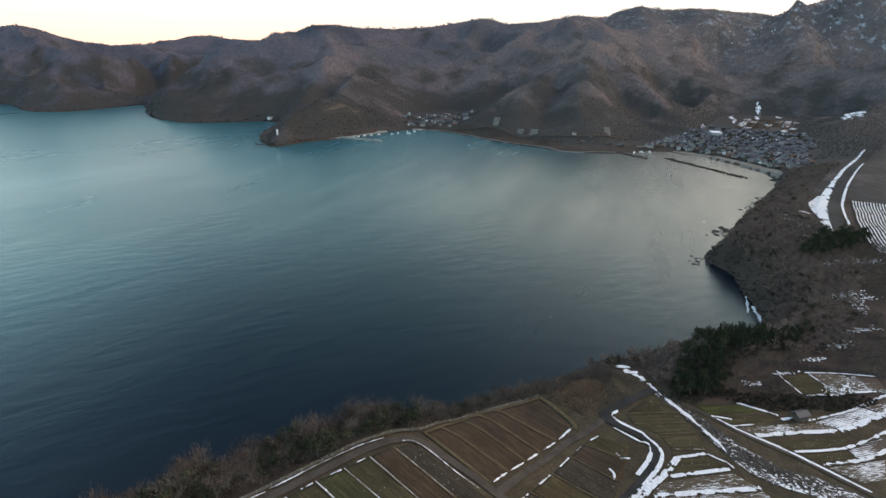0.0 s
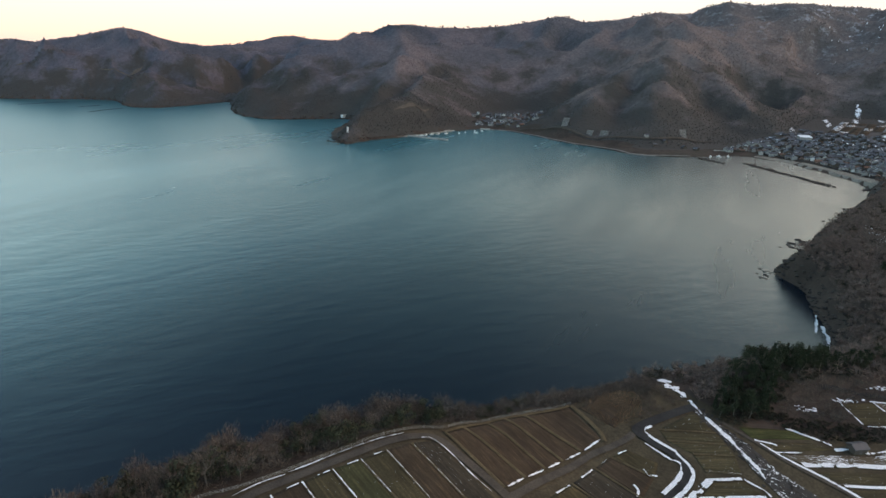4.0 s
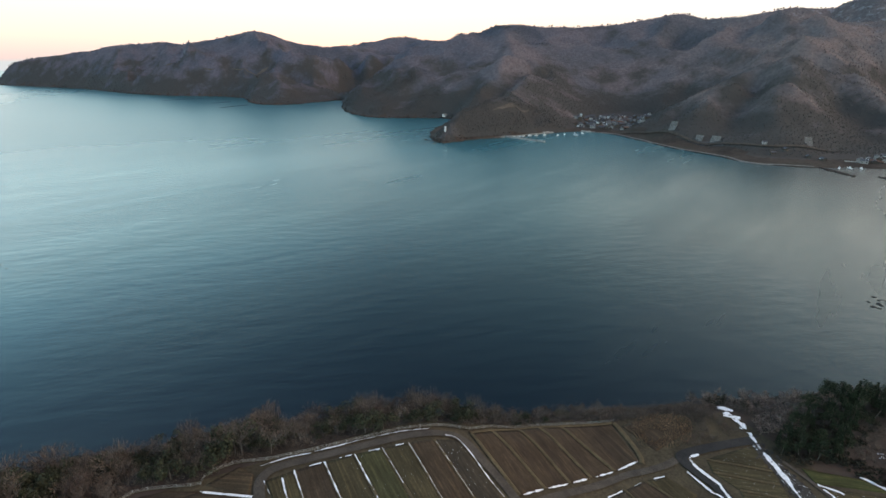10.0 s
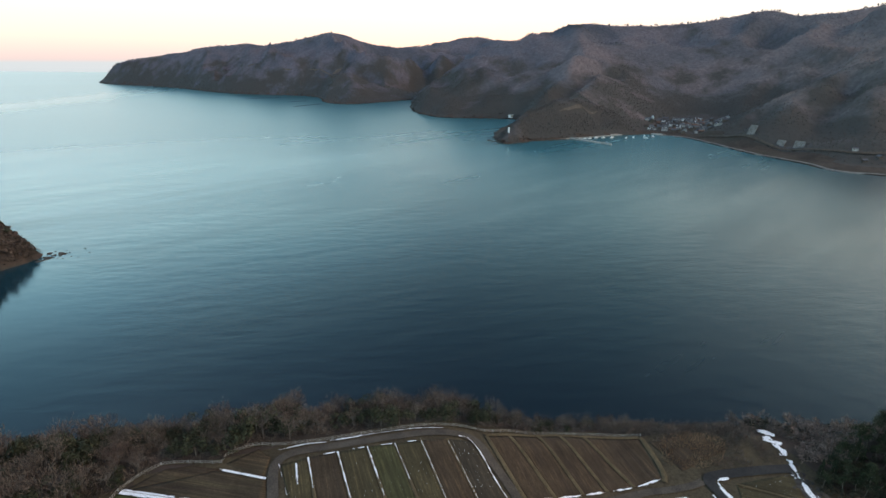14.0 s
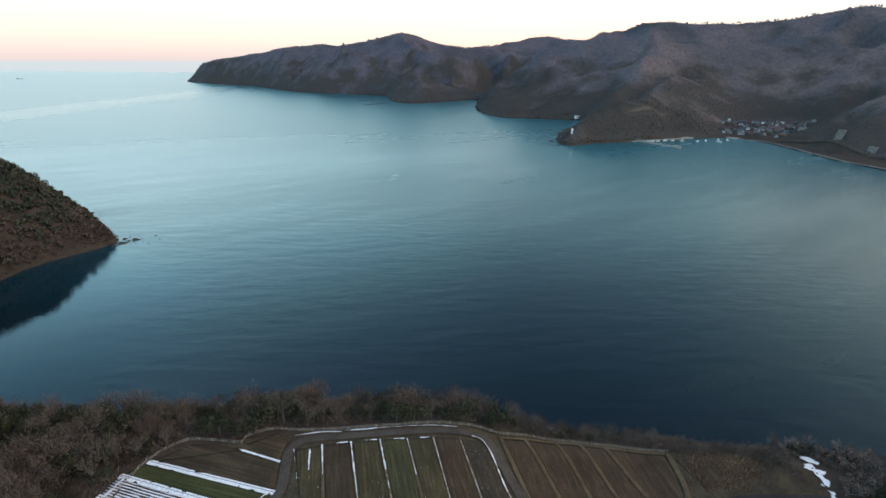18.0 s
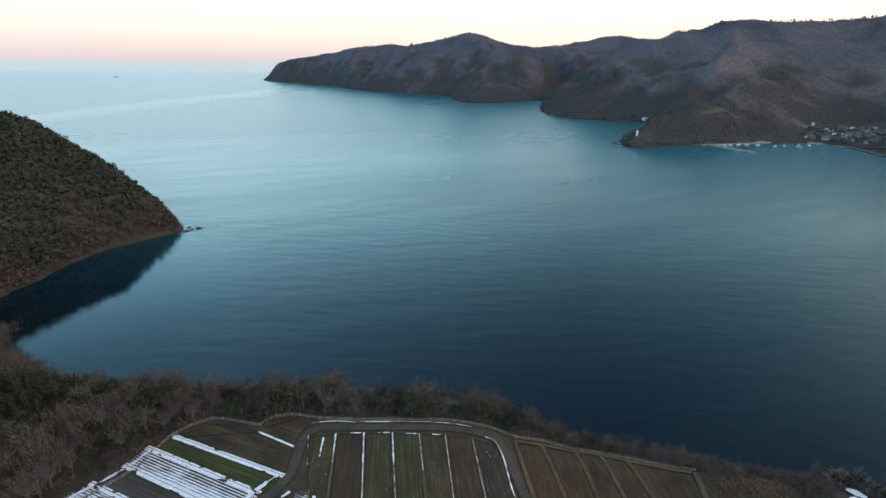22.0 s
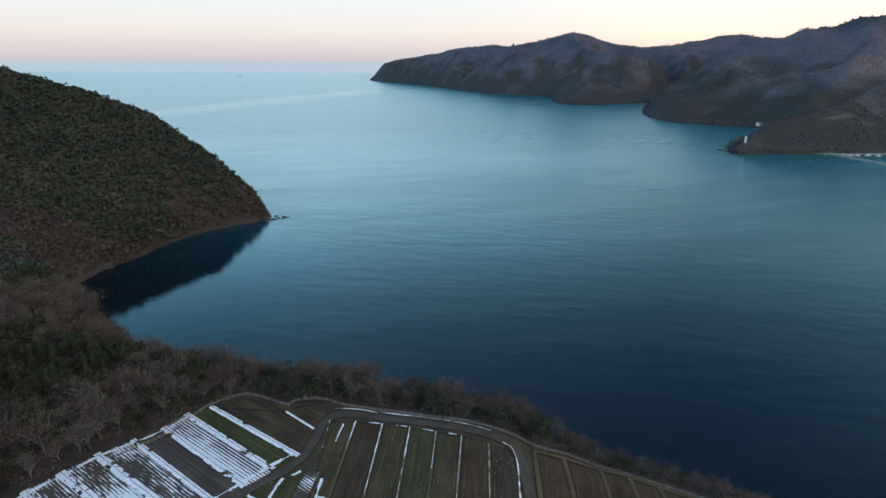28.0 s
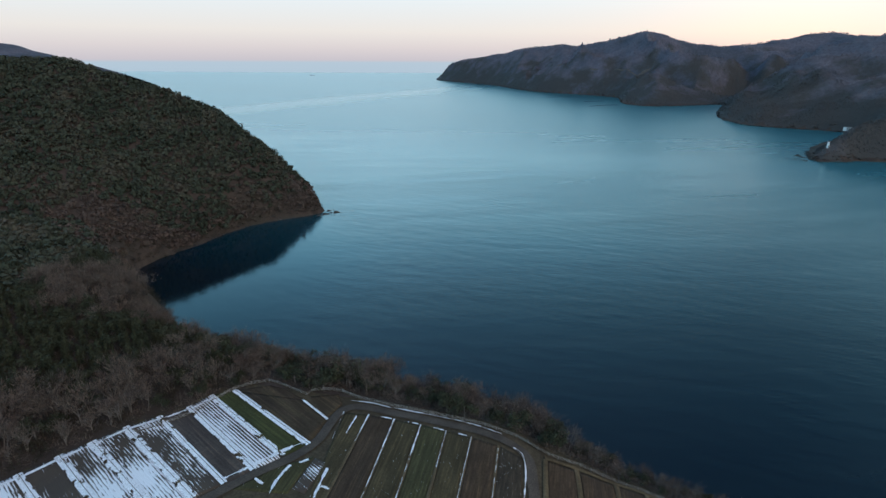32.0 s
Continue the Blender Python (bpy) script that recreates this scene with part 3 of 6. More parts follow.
def plot(corners, soil_name, label, rows=0.0, lift=0.16, fine=1.0):
    """A field between its four corners; the rows run from the first pair of corners to the second."""
    a, b, c, d = [np.array(p, float) for p in corners]
    wide, long = max(np.linalg.norm(b - a), 3), max(np.linalg.norm(d - a), 3)
    nx, ny = int(wide / 0.45 / fine) + 3, int(long / 1.2 / fine) + 3
    u, v = np.meshgrid(np.r_[0, np.linspace(0, 1, nx - 2), 1], np.r_[0, np.linspace(0, 1, ny - 2), 1])
    p = (a * (1 - u[..., None]) + b * u[..., None]) * (1 - v[..., None]) + (d * (1 - u[..., None]) + c * u[..., None]) * v[..., None]
    x, y = p[..., 0].ravel(), p[..., 1].ravel()
    z = height(x, y) + lift + 0.10 * fbm(x, y, 6, 2, 4) + rows * np.cos(u.ravel() * wide / 0.9 * 2 * math.pi)
    edge = np.zeros((ny, nx), bool)
    edge[[0, -1]] = edge[:, [0, -1]] = True
    z = np.where(edge.ravel(), z - 0.9, z)
    ob = new("field_plot", mesh("field_plot", np.c_[x, y, z], grid_faces(nx, ny), SOILS[soil_name], True))
    return tagged(ob, label, "field", "terraced fields")


def ribbon(name, line, width, mat, lift, step=1.2, cells=3, ragged=0.0, seed=0, curved=True, crown=0.0):
    """A strip laid along a line on the ground. ragged: how much of its edges is eaten away."""
    p = spline(line, step) if curved else np.array(line, float)
    seg = np.r_[0, np.cumsum(np.linalg.norm(np.diff(p, axis=0), axis=1))]
    s = np.linspace(0, seg[-1], max(3, int(seg[-1] / step)))
    p = np.c_[np.interp(s, seg, p[:, 0]), np.interp(s, seg, p[:, 1])]
    t = np.gradient(p, axis=0)
    t /= np.linalg.norm(t, axis=1)[:, None] + 1e-9
    w = np.interp(s / s[-1], np.linspace(0, 1, len(width)), width) if isinstance(width, (list, tuple)) else np.full(len(s), width)
    k = np.linspace(-0.5, 0.5, cells + 1)
    x = p[:, :1] - t[:, 1:] * k * w[:, None]
    y = p[:, 1:] + t[:, :1] * k * w[:, None]
    z = height(x.ravel(), y.ravel()).reshape(x.shape) + lift + crown * (1 - 4 * k * k)
    f = grid_faces(cells + 1, len(s))
    if ragged:
        cx, cy = x.ravel()[f].mean(1), y.ravel()[f].mean(1)
        off = np.abs(np.tile((k[:-1] + k[1:]) / 2, len(s) - 1)) * 2
        f = f[1.3 * fbm(cx, cy, 2.0 * max(1, step), 4, 40 + seed) + 0.66 - ragged * off ** 0.8 - 0.5 * ragged * fbm(cx, cy, 12, 2, seed) > 0]
    return np.c_[x.ravel(), y.ravel(), z.ravel()], f


def strip(name, label, category, line, width, mat, lift, kind="", group="", **how):
    v, f = ribbon(name, line, width, mat, lift, **how)
    return tagged(new(name, mesh(name, v, f, mat, True)), label, category, group, kind)


def stuff(name, label, category, parts, mat, smooth=False):
    """Many pieces joined into one object."""
    vs, fs, k = [], [], 0
    for v, f in parts:
        vs.append(v), fs.append(f + k)
        k += len(v)
    return tagged(new(name, mesh(name, np.vstack(vs), np.vstack(fs), mat, smooth)), label, category, kind="stuff")


def lerp(a, b, t):
    return (a[0] + (b[0] - a[0]) * t, a[1] + (b[1] - a[1]) * t)


# the western block: strips between the wood's edge and the track
A_TOP = [(18.0, 107.4), (-6.5, 107.2), (-12.7, 103.0), (-16.1, 96.2), (-22.1, 90.1), (-29.0, 83.6), (-34.0, 76.1), (-38.9, 69.5), (-43.5, 61.0), (-49, 53)]
A_LOW = [(30.2, 99.8), (29.4, 88.3), (24.3, 82.5), (19.0, 76.0), (14.0, 69.8), (8.9, 63.6), (4.0, 56.8), (-1.0, 50), (-6, 43), (-11, 36)]
A_KIND = [("umber", 0.02, "bare dark-brown field strip with dry stubble"), ("green", 0.02, "low green crop in a field strip between snow banks"),
          ("rows", 0.12, "snow-covered field strip with dark furrows showing"), ("bare", 0.0, "bare grey-brown ploughed field strip"),
          ("half", 0.08, "field strip half covered with thawing snow"), ("deep", 0.08, "field strip under snow with dark soil showing"),
          ("deep", 0.08, "field strip under snow with dark soil showing"), ("half", 0.06, "field strip half covered with thawing snow"),
          ("deep", 0.06, "field strip under snow with dark soil showing")]
banks = []
for i, (kind, rows, label) in enumerate(A_KIND):
    m = 0.13 if i else 0.03
    plot((lerp(A_TOP[i], A_TOP[i + 1], m), lerp(A_TOP[i], A_TOP[i + 1], 0.97), lerp(A_LOW[i], A_LOW[i + 1], 0.97), lerp(A_LOW[i], A_LOW[i + 1], m)), kind, label, rows)
    w = [0.8, 1.8, 1.9, 2.0, 1.7, 2.4, 2.6, 2.4, 2.2][i]
    banks.append(ribbon("", (lerp(A_TOP[i], A_TOP[i + 1], 0.02), lerp(A_LOW[i], A_LOW[i + 1], 0.02)) if i else (A_TOP[0], A_LOW[0]), w, None, 0.34, 0.4, 9, 0.5, i, False, 0.1))
    if i:
        strip("grass_verge", "dry grass bank between two field strips", "verge", (A_TOP[i], A_LOW[i]), 0.8, VERGE, 0.30, group="field verges", cells=4, curved=False, crown=0.15)
banks.append(ribbon("", [lerp(a, b, 0.04) for a, b in zip(A_TOP[2:], A_LOW[2:])], 1.1, None, 0.36, 0.4, 5, 0.5, 12))
banks.append(ribbon("", [lerp(a, b, 0.955) for a, b in zip(A_TOP[1:5], A_LOW[1:5])], 1.3, None, 0.36, 0.4, 5, 0.75, 13))
plot(((19.6, 109.4), (28.5, 112.6), (31.6, 108.0), (29.6, 101.0)), "umber", "small bare brown corner field beside the track")
plot(((3.8, 112.4), (9.5, 111.6), (18.0, 107.6), (-6.0, 107.4)), "umber", "bare dark-brown field corner under the wood's edge")

# the middle block: strips that run down from the track
B_TOP = [(33.8, 104.2), (42.0, 104.6), (50.5, 104.2), (59.2, 103.6), (67.4, 102.4), (75.3, 101.4), (83.5, 100.6), (91.0, 98.6)]
B_LOW = [(38.0, 66), (42.2, 64), (51.6, 62), (60.4, 60), (68.4, 58), (75.4, 56), (85.0, 54), (94.4, 54)]
B_KIND = ["olive", "brown", "olive", "green2", "olive", "brown", "dark"]
SOILS["green2"] = soil("green_stubble", (0.052, 0.050, 0.024), (0.076, 0.070, 0.034), 90, -0.015)
B_SNOW = [0.35, 1.0, 0.95, 1.0, 0.4, 0.3, 0.4, 0.9]
for i, kind in enumerate(B_KIND):
    plot((lerp(B_TOP[i], B_TOP[i + 1], 0.05), lerp(B_TOP[i], B_TOP[i + 1], 0.94), lerp(B_LOW[i], B_LOW[i + 1], 0.94), lerp(B_LOW[i], B_LOW[i + 1], 0.05)), kind,
         {"olive": "olive-brown stubble field strip", "brown": "bare brown field strip", "green2": "greenish stubble field strip", "dark": "dark field strip flecked with old snow"}[kind], 0.03)
    if i:
        strip("grass_verge", "dry grass bank between two field strips", "verge", (B_TOP[i], B_LOW[i]), 0.9, VERGE, 0.28, group="field verges", cells=4, curved=False, crown=0.12)
    end = lerp(B_TOP[i], B_LOW[i], (0.3, 0.28, 0.75, 0.72, 0.32, 0.6, 0.55)[i] + 0.02)
    if B_SNOW[i]:
        banks.append(ribbon("", (B_TOP[i], lerp(B_TOP[i], end, 0.5), end), [0.75 * B_SNOW[i], 0.38 * B_SNOW[i], 0.2], None, 0.42, 0.22, 6, 1.15, 20 + i))
    if i in (2, 3, 4, 5):
        banks.append(ribbon("", (lerp(B_TOP[i - 1], B_TOP[i], 0.5), lerp(B_TOP[i - 1], B_TOP[i], 0.9)), 0.5, None, 0.36, 0.25, 4, 0.8, 30 + i, False))
banks.append(ribbon("", ((87.7, 101.5), (90.3, 100.4), (91.6, 97.0), (92.2, 92), (92.4, 84), (93.4, 76)), [0.5, 0.7, 0.4, 0.6, 0.5, 0.2], None, 0.36, 0.25, 5, 1.4, 41))
banks.append(ribbon("", ((38.5, 103.2), (38.2, 95)), 0.6, None, 0.36, 0.3, 4, 0.8, 42, False))
plot(((33.5, 83.5), (37.2, 82.5), (36.2, 71.0), (32.4, 72.0)), "half", "narrow field strip under patchy snow")
plot(((24.5, 78.0), (32.8, 84.0), (31.8, 70.0), (17.0, 68.5)), "green2", "greenish stubble field beside the track")
for k, line in enumerate((((28.0, 79.5), (27.0, 74), (27.4, 69)), ((38.6, 80.5), (38.8, 75), (39.4, 70)), ((30, 80.8), (32, 82.5)), ((21, 73), (24, 71.5)), ((39.5, 74.2), (42.0, 73.6)))):
    banks.append(ribbon("", line, 0.9, None, 0.42, 0.3, 5, 0.7, 50 + k))

# the brown block beyond the track, and the plots below the cross track
C_TOP = [(97.2, 101.4), (106.5, 103.4), (118.3, 105.0), (127.2, 105.0), (136.0, 103.6), (156.6, 99.0)]
C_LOW = [(98.8, 76.0), (109.1, 77.6), (119.7, 78.8), (129.1, 79.6), (139.7, 80.0), (151.4, 80.6)]
for i in range(5):
    t = 0.045 if i == 4 else 0.08
    plot((lerp(C_TOP[i], C_TOP[i + 1], t), lerp(C_TOP[i], C_TOP[i + 1], 1 - t), lerp(C_LOW[i], C_LOW[i + 1], 1 - t), lerp(C_LOW[i], C_LOW[i + 1], t)), "brown", "bare brown ploughed field strip", 0.03)
    strip("grass_verge", "tan dry-grass bank between brown field strips", "verge", (C_TOP[i], C_LOW[i]), 1.5, VERGE, 0.30, group="field verges", cells=4, curved=False, crown=0.25)
    banks.append(ribbon("", (lerp(C_LOW[i], C_LOW[i + 1], 0.12), lerp(C_LOW[i], C_LOW[i + 1], 0.9)), [0.3, 0.8, 1.1, 0.3], None, 0.36, 0.25, 6, 0.95, 60 + i, False))
strip("grass_verge", "tan dry-grass bank along the seaward field edge", "verge", [(x, y + 0.9) for x, y in C_TOP], 1.6, VERGE, 0.28, group="field verges", cells=4, crown=0.2)
strip("grass_verge", "tan dry-grass bank beside the brown fields", "verge", ((157.2, 99.2), (155.4, 90), (153.2, 82.5), (150.8, 79.2)), 1.8, VERGE, 0.28, group="field verges", cells=4, crown=0.2)
D_TOP = [(154.0, 71.5), (146.0, 73.0), (136.8, 72.6), (123.2, 71.0), (108.0, 68.8), (94, 66)]
D_LOW = [(157.0, 62.0), (149.8, 58.8), (138.8, 56.2), (127.0, 52.0), (115.0, 48.0), (100, 44)]
for i in range(5):
    plot((lerp(D_TOP[i], D_TOP[i + 1], 0.06), lerp(D_TOP[i], D_TOP[i + 1], 0.93), lerp(D_LOW[i], D_LOW[i + 1], 0.93), lerp(D_LOW[i], D_LOW[i + 1], 0.06)),
         ("olive", "brown", "dark", "olive", "dark")[i], "small olive-brown field plot below the cross track", 0.02)
    if i:
        strip("grass_verge", "dry grass bank between two small plots", "verge", (D_TOP[i], D_LOW[i]), 0.9, VERGE, 0.26, group="field verges", cells=4, curved=False, crown=0.15)
    banks.append(ribbon("", (lerp(D_TOP[i], D_TOP[i + 1], 0.1), lerp(D_TOP[i], D_TOP[i + 1], 0.6)), 0.6, None, 0.34, 0.25, 5, 0.9, 70 + i, False))
banks.append(ribbon("", ((151.0, 58.5), (149.2, 60.5), (150.0, 63.0)), 0.8, None, 0.34, 0.3, 5, 0.5, 76))
banks.append(ribbon("", ((138.2, 57.4), (140.6, 58.8), (141.5, 61)), 0.8, None, 0.34, 0.3, 5, 0.5, 77))

# the eastern plots beside the stream road, and the snowed terraces
E_LEFT = [(194.6, 69.0), (172.6, 71.2), (169.6, 66.2), (170.6, 57.1), (166.2, 50.5)]
E_RIGHT = [(195.4, 68.2), (188.3, 57.9), (184.7, 52.8), (181.6, 48.0), (174.6, 42.6)]
for i in range(4):
    plot((lerp(E_LEFT[i], E_LEFT[i + 1], 0.06), lerp(E_RIGHT[i], E_RIGHT[i + 1], 0.06), lerp(E_RIGHT[i], E_RIGHT[i + 1], 0.93), lerp(E_LEFT[i], E_LEFT[i + 1], 0.93)),
         "east", "olive-brown stubble plot on a terrace")
    strip("grass_verge", "dry grass bank between stubble terraces", "verge", (E_LEFT[i + 1], E_RIGHT[i + 1]), 0.8, VERGE, 0.26, group="field verges", cells=4, curved=False, crown=0.15)
banks.append(ribbon("", (E_LEFT[3], lerp(E_LEFT[3], E_RIGHT[3], 0.7), E_RIGHT[3]), 0.5, None, 0.34, 0.3, 4, 0.8, 80))
banks.append(ribbon("", (lerp(E_LEFT[4], E_RIGHT[4], 0.1), E_RIGHT[4]), 0.6, None, 0.34, 0.3, 4, 0.7, 81, False))
plot(((163.5, 46.6), (172.0, 41.0), (171.0, 34.0), (154.0, 45.6)), "east", "olive-brown stubble plot edged with snow")
plot(((148.4, 46.4), (170.0, 32.2), (168.8, 24.2), (141.5, 46.4)), "thin", "field plot with thin streaks of snow")
plot(((140, 45.4), (168, 22.6), (166, 14), (131, 43)), "thin", "field plot with thin streaks of snow")
for k, (line, w) in enumerate((
        (((163.0, 47.6), (172.4, 41.6)), 1.3), (((153.0, 45.4), (170.8, 33.2)), 1.6), (((163.2, 47.4), (153, 47.2), (142, 48.0), (134, 47.5)), 2.2),
        (((141.0, 45.6), (155, 34.5), (169.0, 23.4)), 2.0), (((172.6, 41), (173.2, 35), (172, 32.4)), 1.0))):
    banks.append(ribbon("", line, w, None, 0.40, 0.35, 7, 0.65, 90 + k))
TERRACES = [
    (((199.6, 55.0), (214.5, 43.7), (216.4, 36.2), (196.8, 48.9)), "green", "green crop plot on a terrace"),
    (((196.2, 46.8), (213.6, 35.6), (216.6, 29.4), (195.8, 41.2)), "east", "olive-brown stubble plot on a terrace"),
    (((196.2, 39.0), (225.0, 20.2), (228.0, 12.0), (197.4, 33.4)), "thin", "terrace field with thin streaks of snow"),
    (((225.6, 19.6), (250.4, 8.2), (251.0, 2.6), (229.0, 11.2)), "deep", "terrace field covered with snow"),
    (((197.0, 28.6), (225.6, 9.4), (216.2, 8.0), (198.8, 21.4)), "east", "olive-brown stubble plot on a terrace"),
    (((197.4, 19.0), (214.6, 7.6), (211.8, 4.0), (197.2, 12.9)), "east", "olive-brown stubble plot on a terrace"),
    (((215.2, 7.2), (236.2, -0.8), (226.0, -2.2), (212.0, 3.8)), "half", "terrace field half covered with thawing snow"),
    (((197.2, 10.4), (219.2, -2.8), (206.4, -4.2), (198.2, 0.4)), "thin", "terrace field with thin streaks of snow"),
    (((251.5, 8.0), (300, -8), (296, -18), (252, 1.5)), "half", "terrace field half covered with thawing snow"),
    (((251.8, 37.9), (261.9, 30.7), (253.8, 17.7), (242.7, 27.3)), "east", "brown stubble plot above a brushy bank"),
    (((262.8, 29.8), (272.2, 18.2), (267.9, 7.5), (255.1, 16.9)), "thin", "terrace field with thin streaks of snow"),
    (((273.1, 17.3), (279.1, 7.7), (270.5, 2.0), (267.9, 7.5)), "half", "terrace field half covered with thawing snow"),
    (((236.5, -1.5), (290, -22), (280, -32), (226.5, -3.0)), "thin", "terrace field with thin streaks of snow"),
]
for corners, kind, label in TERRACES:
    plot(corners, kind, label)
for k, (line, w) in enumerate((
        (((197.0, 32.4), (212, 22.6), (228.6, 10.8), (252, 1.8), (300, -18)), [2.4, 2.2, 3.2, 2.6, 2.0]), (((226, 20.6), (251, 8.8), (300, -7)), [0.8, 1.6, 1.2]),
        (((197.6, 20.4), (206, 14.2), (215.8, 8.0)), 1.3), (((216.2, 7.9), (237, -0.2), (290, -21)), 1.6), (((197.2, 12.0), (211.6, 3.2), (226.4, -2.6)), 1.8),
        (((214.8, 44.6), (217.4, 36.4), (218.6, 30.6)), 1.4), (((196.4, 48), (199, 44.6), (200.5, 42)), 1.2), (((216.6, 29), (222, 25.6), (225.5, 21)), 1.6), (((195.8, 40.4), (204, 35.2)), 0.8),
        (((262.4, 30.2), (258, 23), (254.6, 17)), [0.4, 0.9, 0.5]), (((254.5, 16.4), (261, 11.8), (268, 6.4)), 1.7), (((243, 26.5), (248.6, 21.6), (253.5, 16.8)), [0.3, 1.2, 1.6]), (((262, 31.2), (272.6, 19), (280, 8)), 0.8), (((251, 38), (247, 33), (243, 28)), 0.6))):
    banks.append(ribbon("", line, w, None, 0.40, 0.35, 7, 0.75, 100 + k))
strip("creek_bed", "stony creek bed full of boulders and old snow", "creek", ((196.6, 71), (193.4, 64), (190.6, 55.5), (187.6, 47), (181.8, 35.5), (179.4, 22), (183.6, 8), (184, -8)), [2.5, 5, 6.5, 8, 11, 9.5, 11, 10], SOILS["rubble"], 0.2, kind="structure", cells=8)
banks.append(ribbon("", ((199.5, 74.5), (196.5, 69.5), (193.0, 63.0), (189.8, 55.4), (186.0, 48.5), (182.0, 41.5), (178.0, 36)), [5.0, 2.4, 2.0, 2.4, 2.6, 2.4, 1.0], None, 0.40, 0.3, 10, 1.25, 120))
banks.append(ribbon("", ((206, 91), (203, 84), (200, 76)), [7, 10, 4], None, 0.55, 0.3, 28, 1.3, 121))
banks.append(ribbon("", ((196.2, 46), (195.4, 36), (196.2, 24), (195.4, 12), (194, -2)), [0.8, 1.2, 1.4, 1.2, 1.0], None, 0.36, 0.35, 6, 0.55, 122))

# tracks and roads
strip("track", "gravel farm track, grey-brown and worn, round the fields", "track", ((-12, 30), (2, 49.5), (13.0, 65.2), (20.0, 74.6), (27.4, 82.8), (31.2, 90.6), (31.8, 99.0), (33.2, 105.0), (38.0, 107.8), (49.8, 107.0),
      (64.5, 105.8), (78.0, 104.4), (87.6, 102.6), (92.6, 98.8), (94.4, 90.4), (96.4, 78), (97.2, 66), (98, 50)), [3.4, 3.2, 3.0, 3.0, 2.8, 2.8, 3.0, 3.4, 3.2], GRAVEL, 0.30, kind="structure", cells=4, crown=0.06)
strip("track", "gravel cross track between the brown fields and small plots", "track", ((97.0, 72.4), (113.9, 75.2), (128, 76.4), (141.4, 77.4), (150, 76.0), (157.4, 75.2), (163, 75.5)), 2.6, GRAVEL, 0.30, kind="structure", cells=4)
strip("track", "narrow earth track between terraces", "track", ((196.6, 62), (196.0, 49.7), (194.2, 35), (194.8, 21.1), (193.8, 9.2), (192.0, -8)), 1.6, GRAVEL, 0.26, kind="structure", cells=3)
strip("road", "narrow dark lane above the terrace fields", "road", ((252, 46), (260.2, 40.1), (269.1, 30.1), (277.1, 17.0), (281.3, 8.1), (287, -6)), 2.2, ASPHALT, 0.3, kind="structure", cells=3)
ROAD_C = ((118, 51), (135.3, 50.6), (146.0, 50.6), (156.3, 51.4), (162.4, 54.4), (165.2, 61.0), (164.6, 70.0), (165.4, 75.6), (171.9, 75.8), (186.1, 73.2), (197.5, 71.0))
strip("road", "narrow dark asphalt road with snow along its edge", "road", ROAD_C, 3.8, ASPHALT, 0.36, kind="structure", cells=4)
banks.append(ribbon("", [(x + 0.6, y - 1.0) for x, y in ROAD_C[:6]] + [(166.6, 61), (166.2, 69), (167.6, 73.8), (172, 73.9)], [1.5, 1.6, 1.8, 1.6, 1.3, 1.0, 1.4, 1.2], None, 0.44, 0.35, 7, 0.5, 130))
banks.append(ribbon("", [(x - 0.4, y + 2.6) for x, y in ROAD_C[2:5]] + [(161.5, 61), (161.6, 70)], [1.4, 1.6, 1.2, 0.6], None, 0.44, 0.35, 6, 0.75, 131))
banks.append(ribbon("", ((49, 109.4), (56, 108.8), (64, 108.4), (74, 107.2), (84, 105.6)), [0.5, 0.9, 0.4, 0.7, 0.3], None, 0.5, 0.3, 5, 1.35, 132))
banks.append(ribbon("", ((34, 110.0), (41, 110.2), (48, 109.2)), [0.4, 0.8, 0.5], None, 0.5, 0.3, 5, 1.35, 133))
stuff("snow", "ragged banks of thawing white snow along fields and tracks", "snow", banks, SNOW)
plot(((158.5, 96.5), (176.0, 97.0), (183.0, 85.0), (160.0, 81.5)), "brown", "rough reed bed beside the fields")

# ---- woods, trees, reeds and rocks ----
rng = np.random.default_rng(7)


def unit(v):
    return v / (np.linalg.norm(v, axis=-1, keepdims=True) + 1e-9)


def slivers(p, way, length, width, r):
    """Thin triangles from the points p along way."""
    side = unit(np.cross(way, unit(r.normal(size=p.shape)))) * width[:, None] / 2
    v = np.stack([p - side, p + side, p + way * length[:, None]], 1).reshape(-1, 3)
    return v, np.arange(len(v)).reshape(-1, 3)


def cards(p, size, r, out=None):
    """Small leafy triangles round the points p, turned at random or, with out, lying loosely across that direction."""
    a, b = unit(r.normal(size=p.shape)), unit(r.normal(size=p.shape))
    if out is not None:
        a = unit(np.cross(out, a) + 0.35 * b)
        b = unit(np.cross(out, a) - 0.4 * a + 0.35 * unit(r.normal(size=p.shape)))
    v = np.stack([p + a * size[:, None], p + b * size[:, None], p - (a + b) * size[:, None] * 0.6], 1).reshape(-1, 3)
    return v, np.arange(len(v)).reshape(-1, 3)


def merge(parts):
    vs, fs, k = [], [], 0
    for v, f in parts:
        vs.append(v), fs.append(f + k)
        k += len(v)
    return np.vstack(vs), np.vstack(fs)


def limb(a, b, ra, rb):
    """A tapered three-sided branch from a to b, as triangles."""
    a, b = np.array(a, float), np.array(b, float)
    d = unit(b - a)
    s = unit(np.cross(d, (0.31, 0.7, 0.2)))
    t = np.cross(d, s)
    ring = [math.cos(k) * s + math.sin(k) * t for k in (0, 2.094, 4.189)]
    v = np.array([a + ra * c for c in ring] + [b + rb * c for c in ring])
    return v, np.array([(0, 1, 4), (0, 4, 3), (1, 2, 5), (1, 5, 4), (2, 0, 3), (2, 3, 5)])


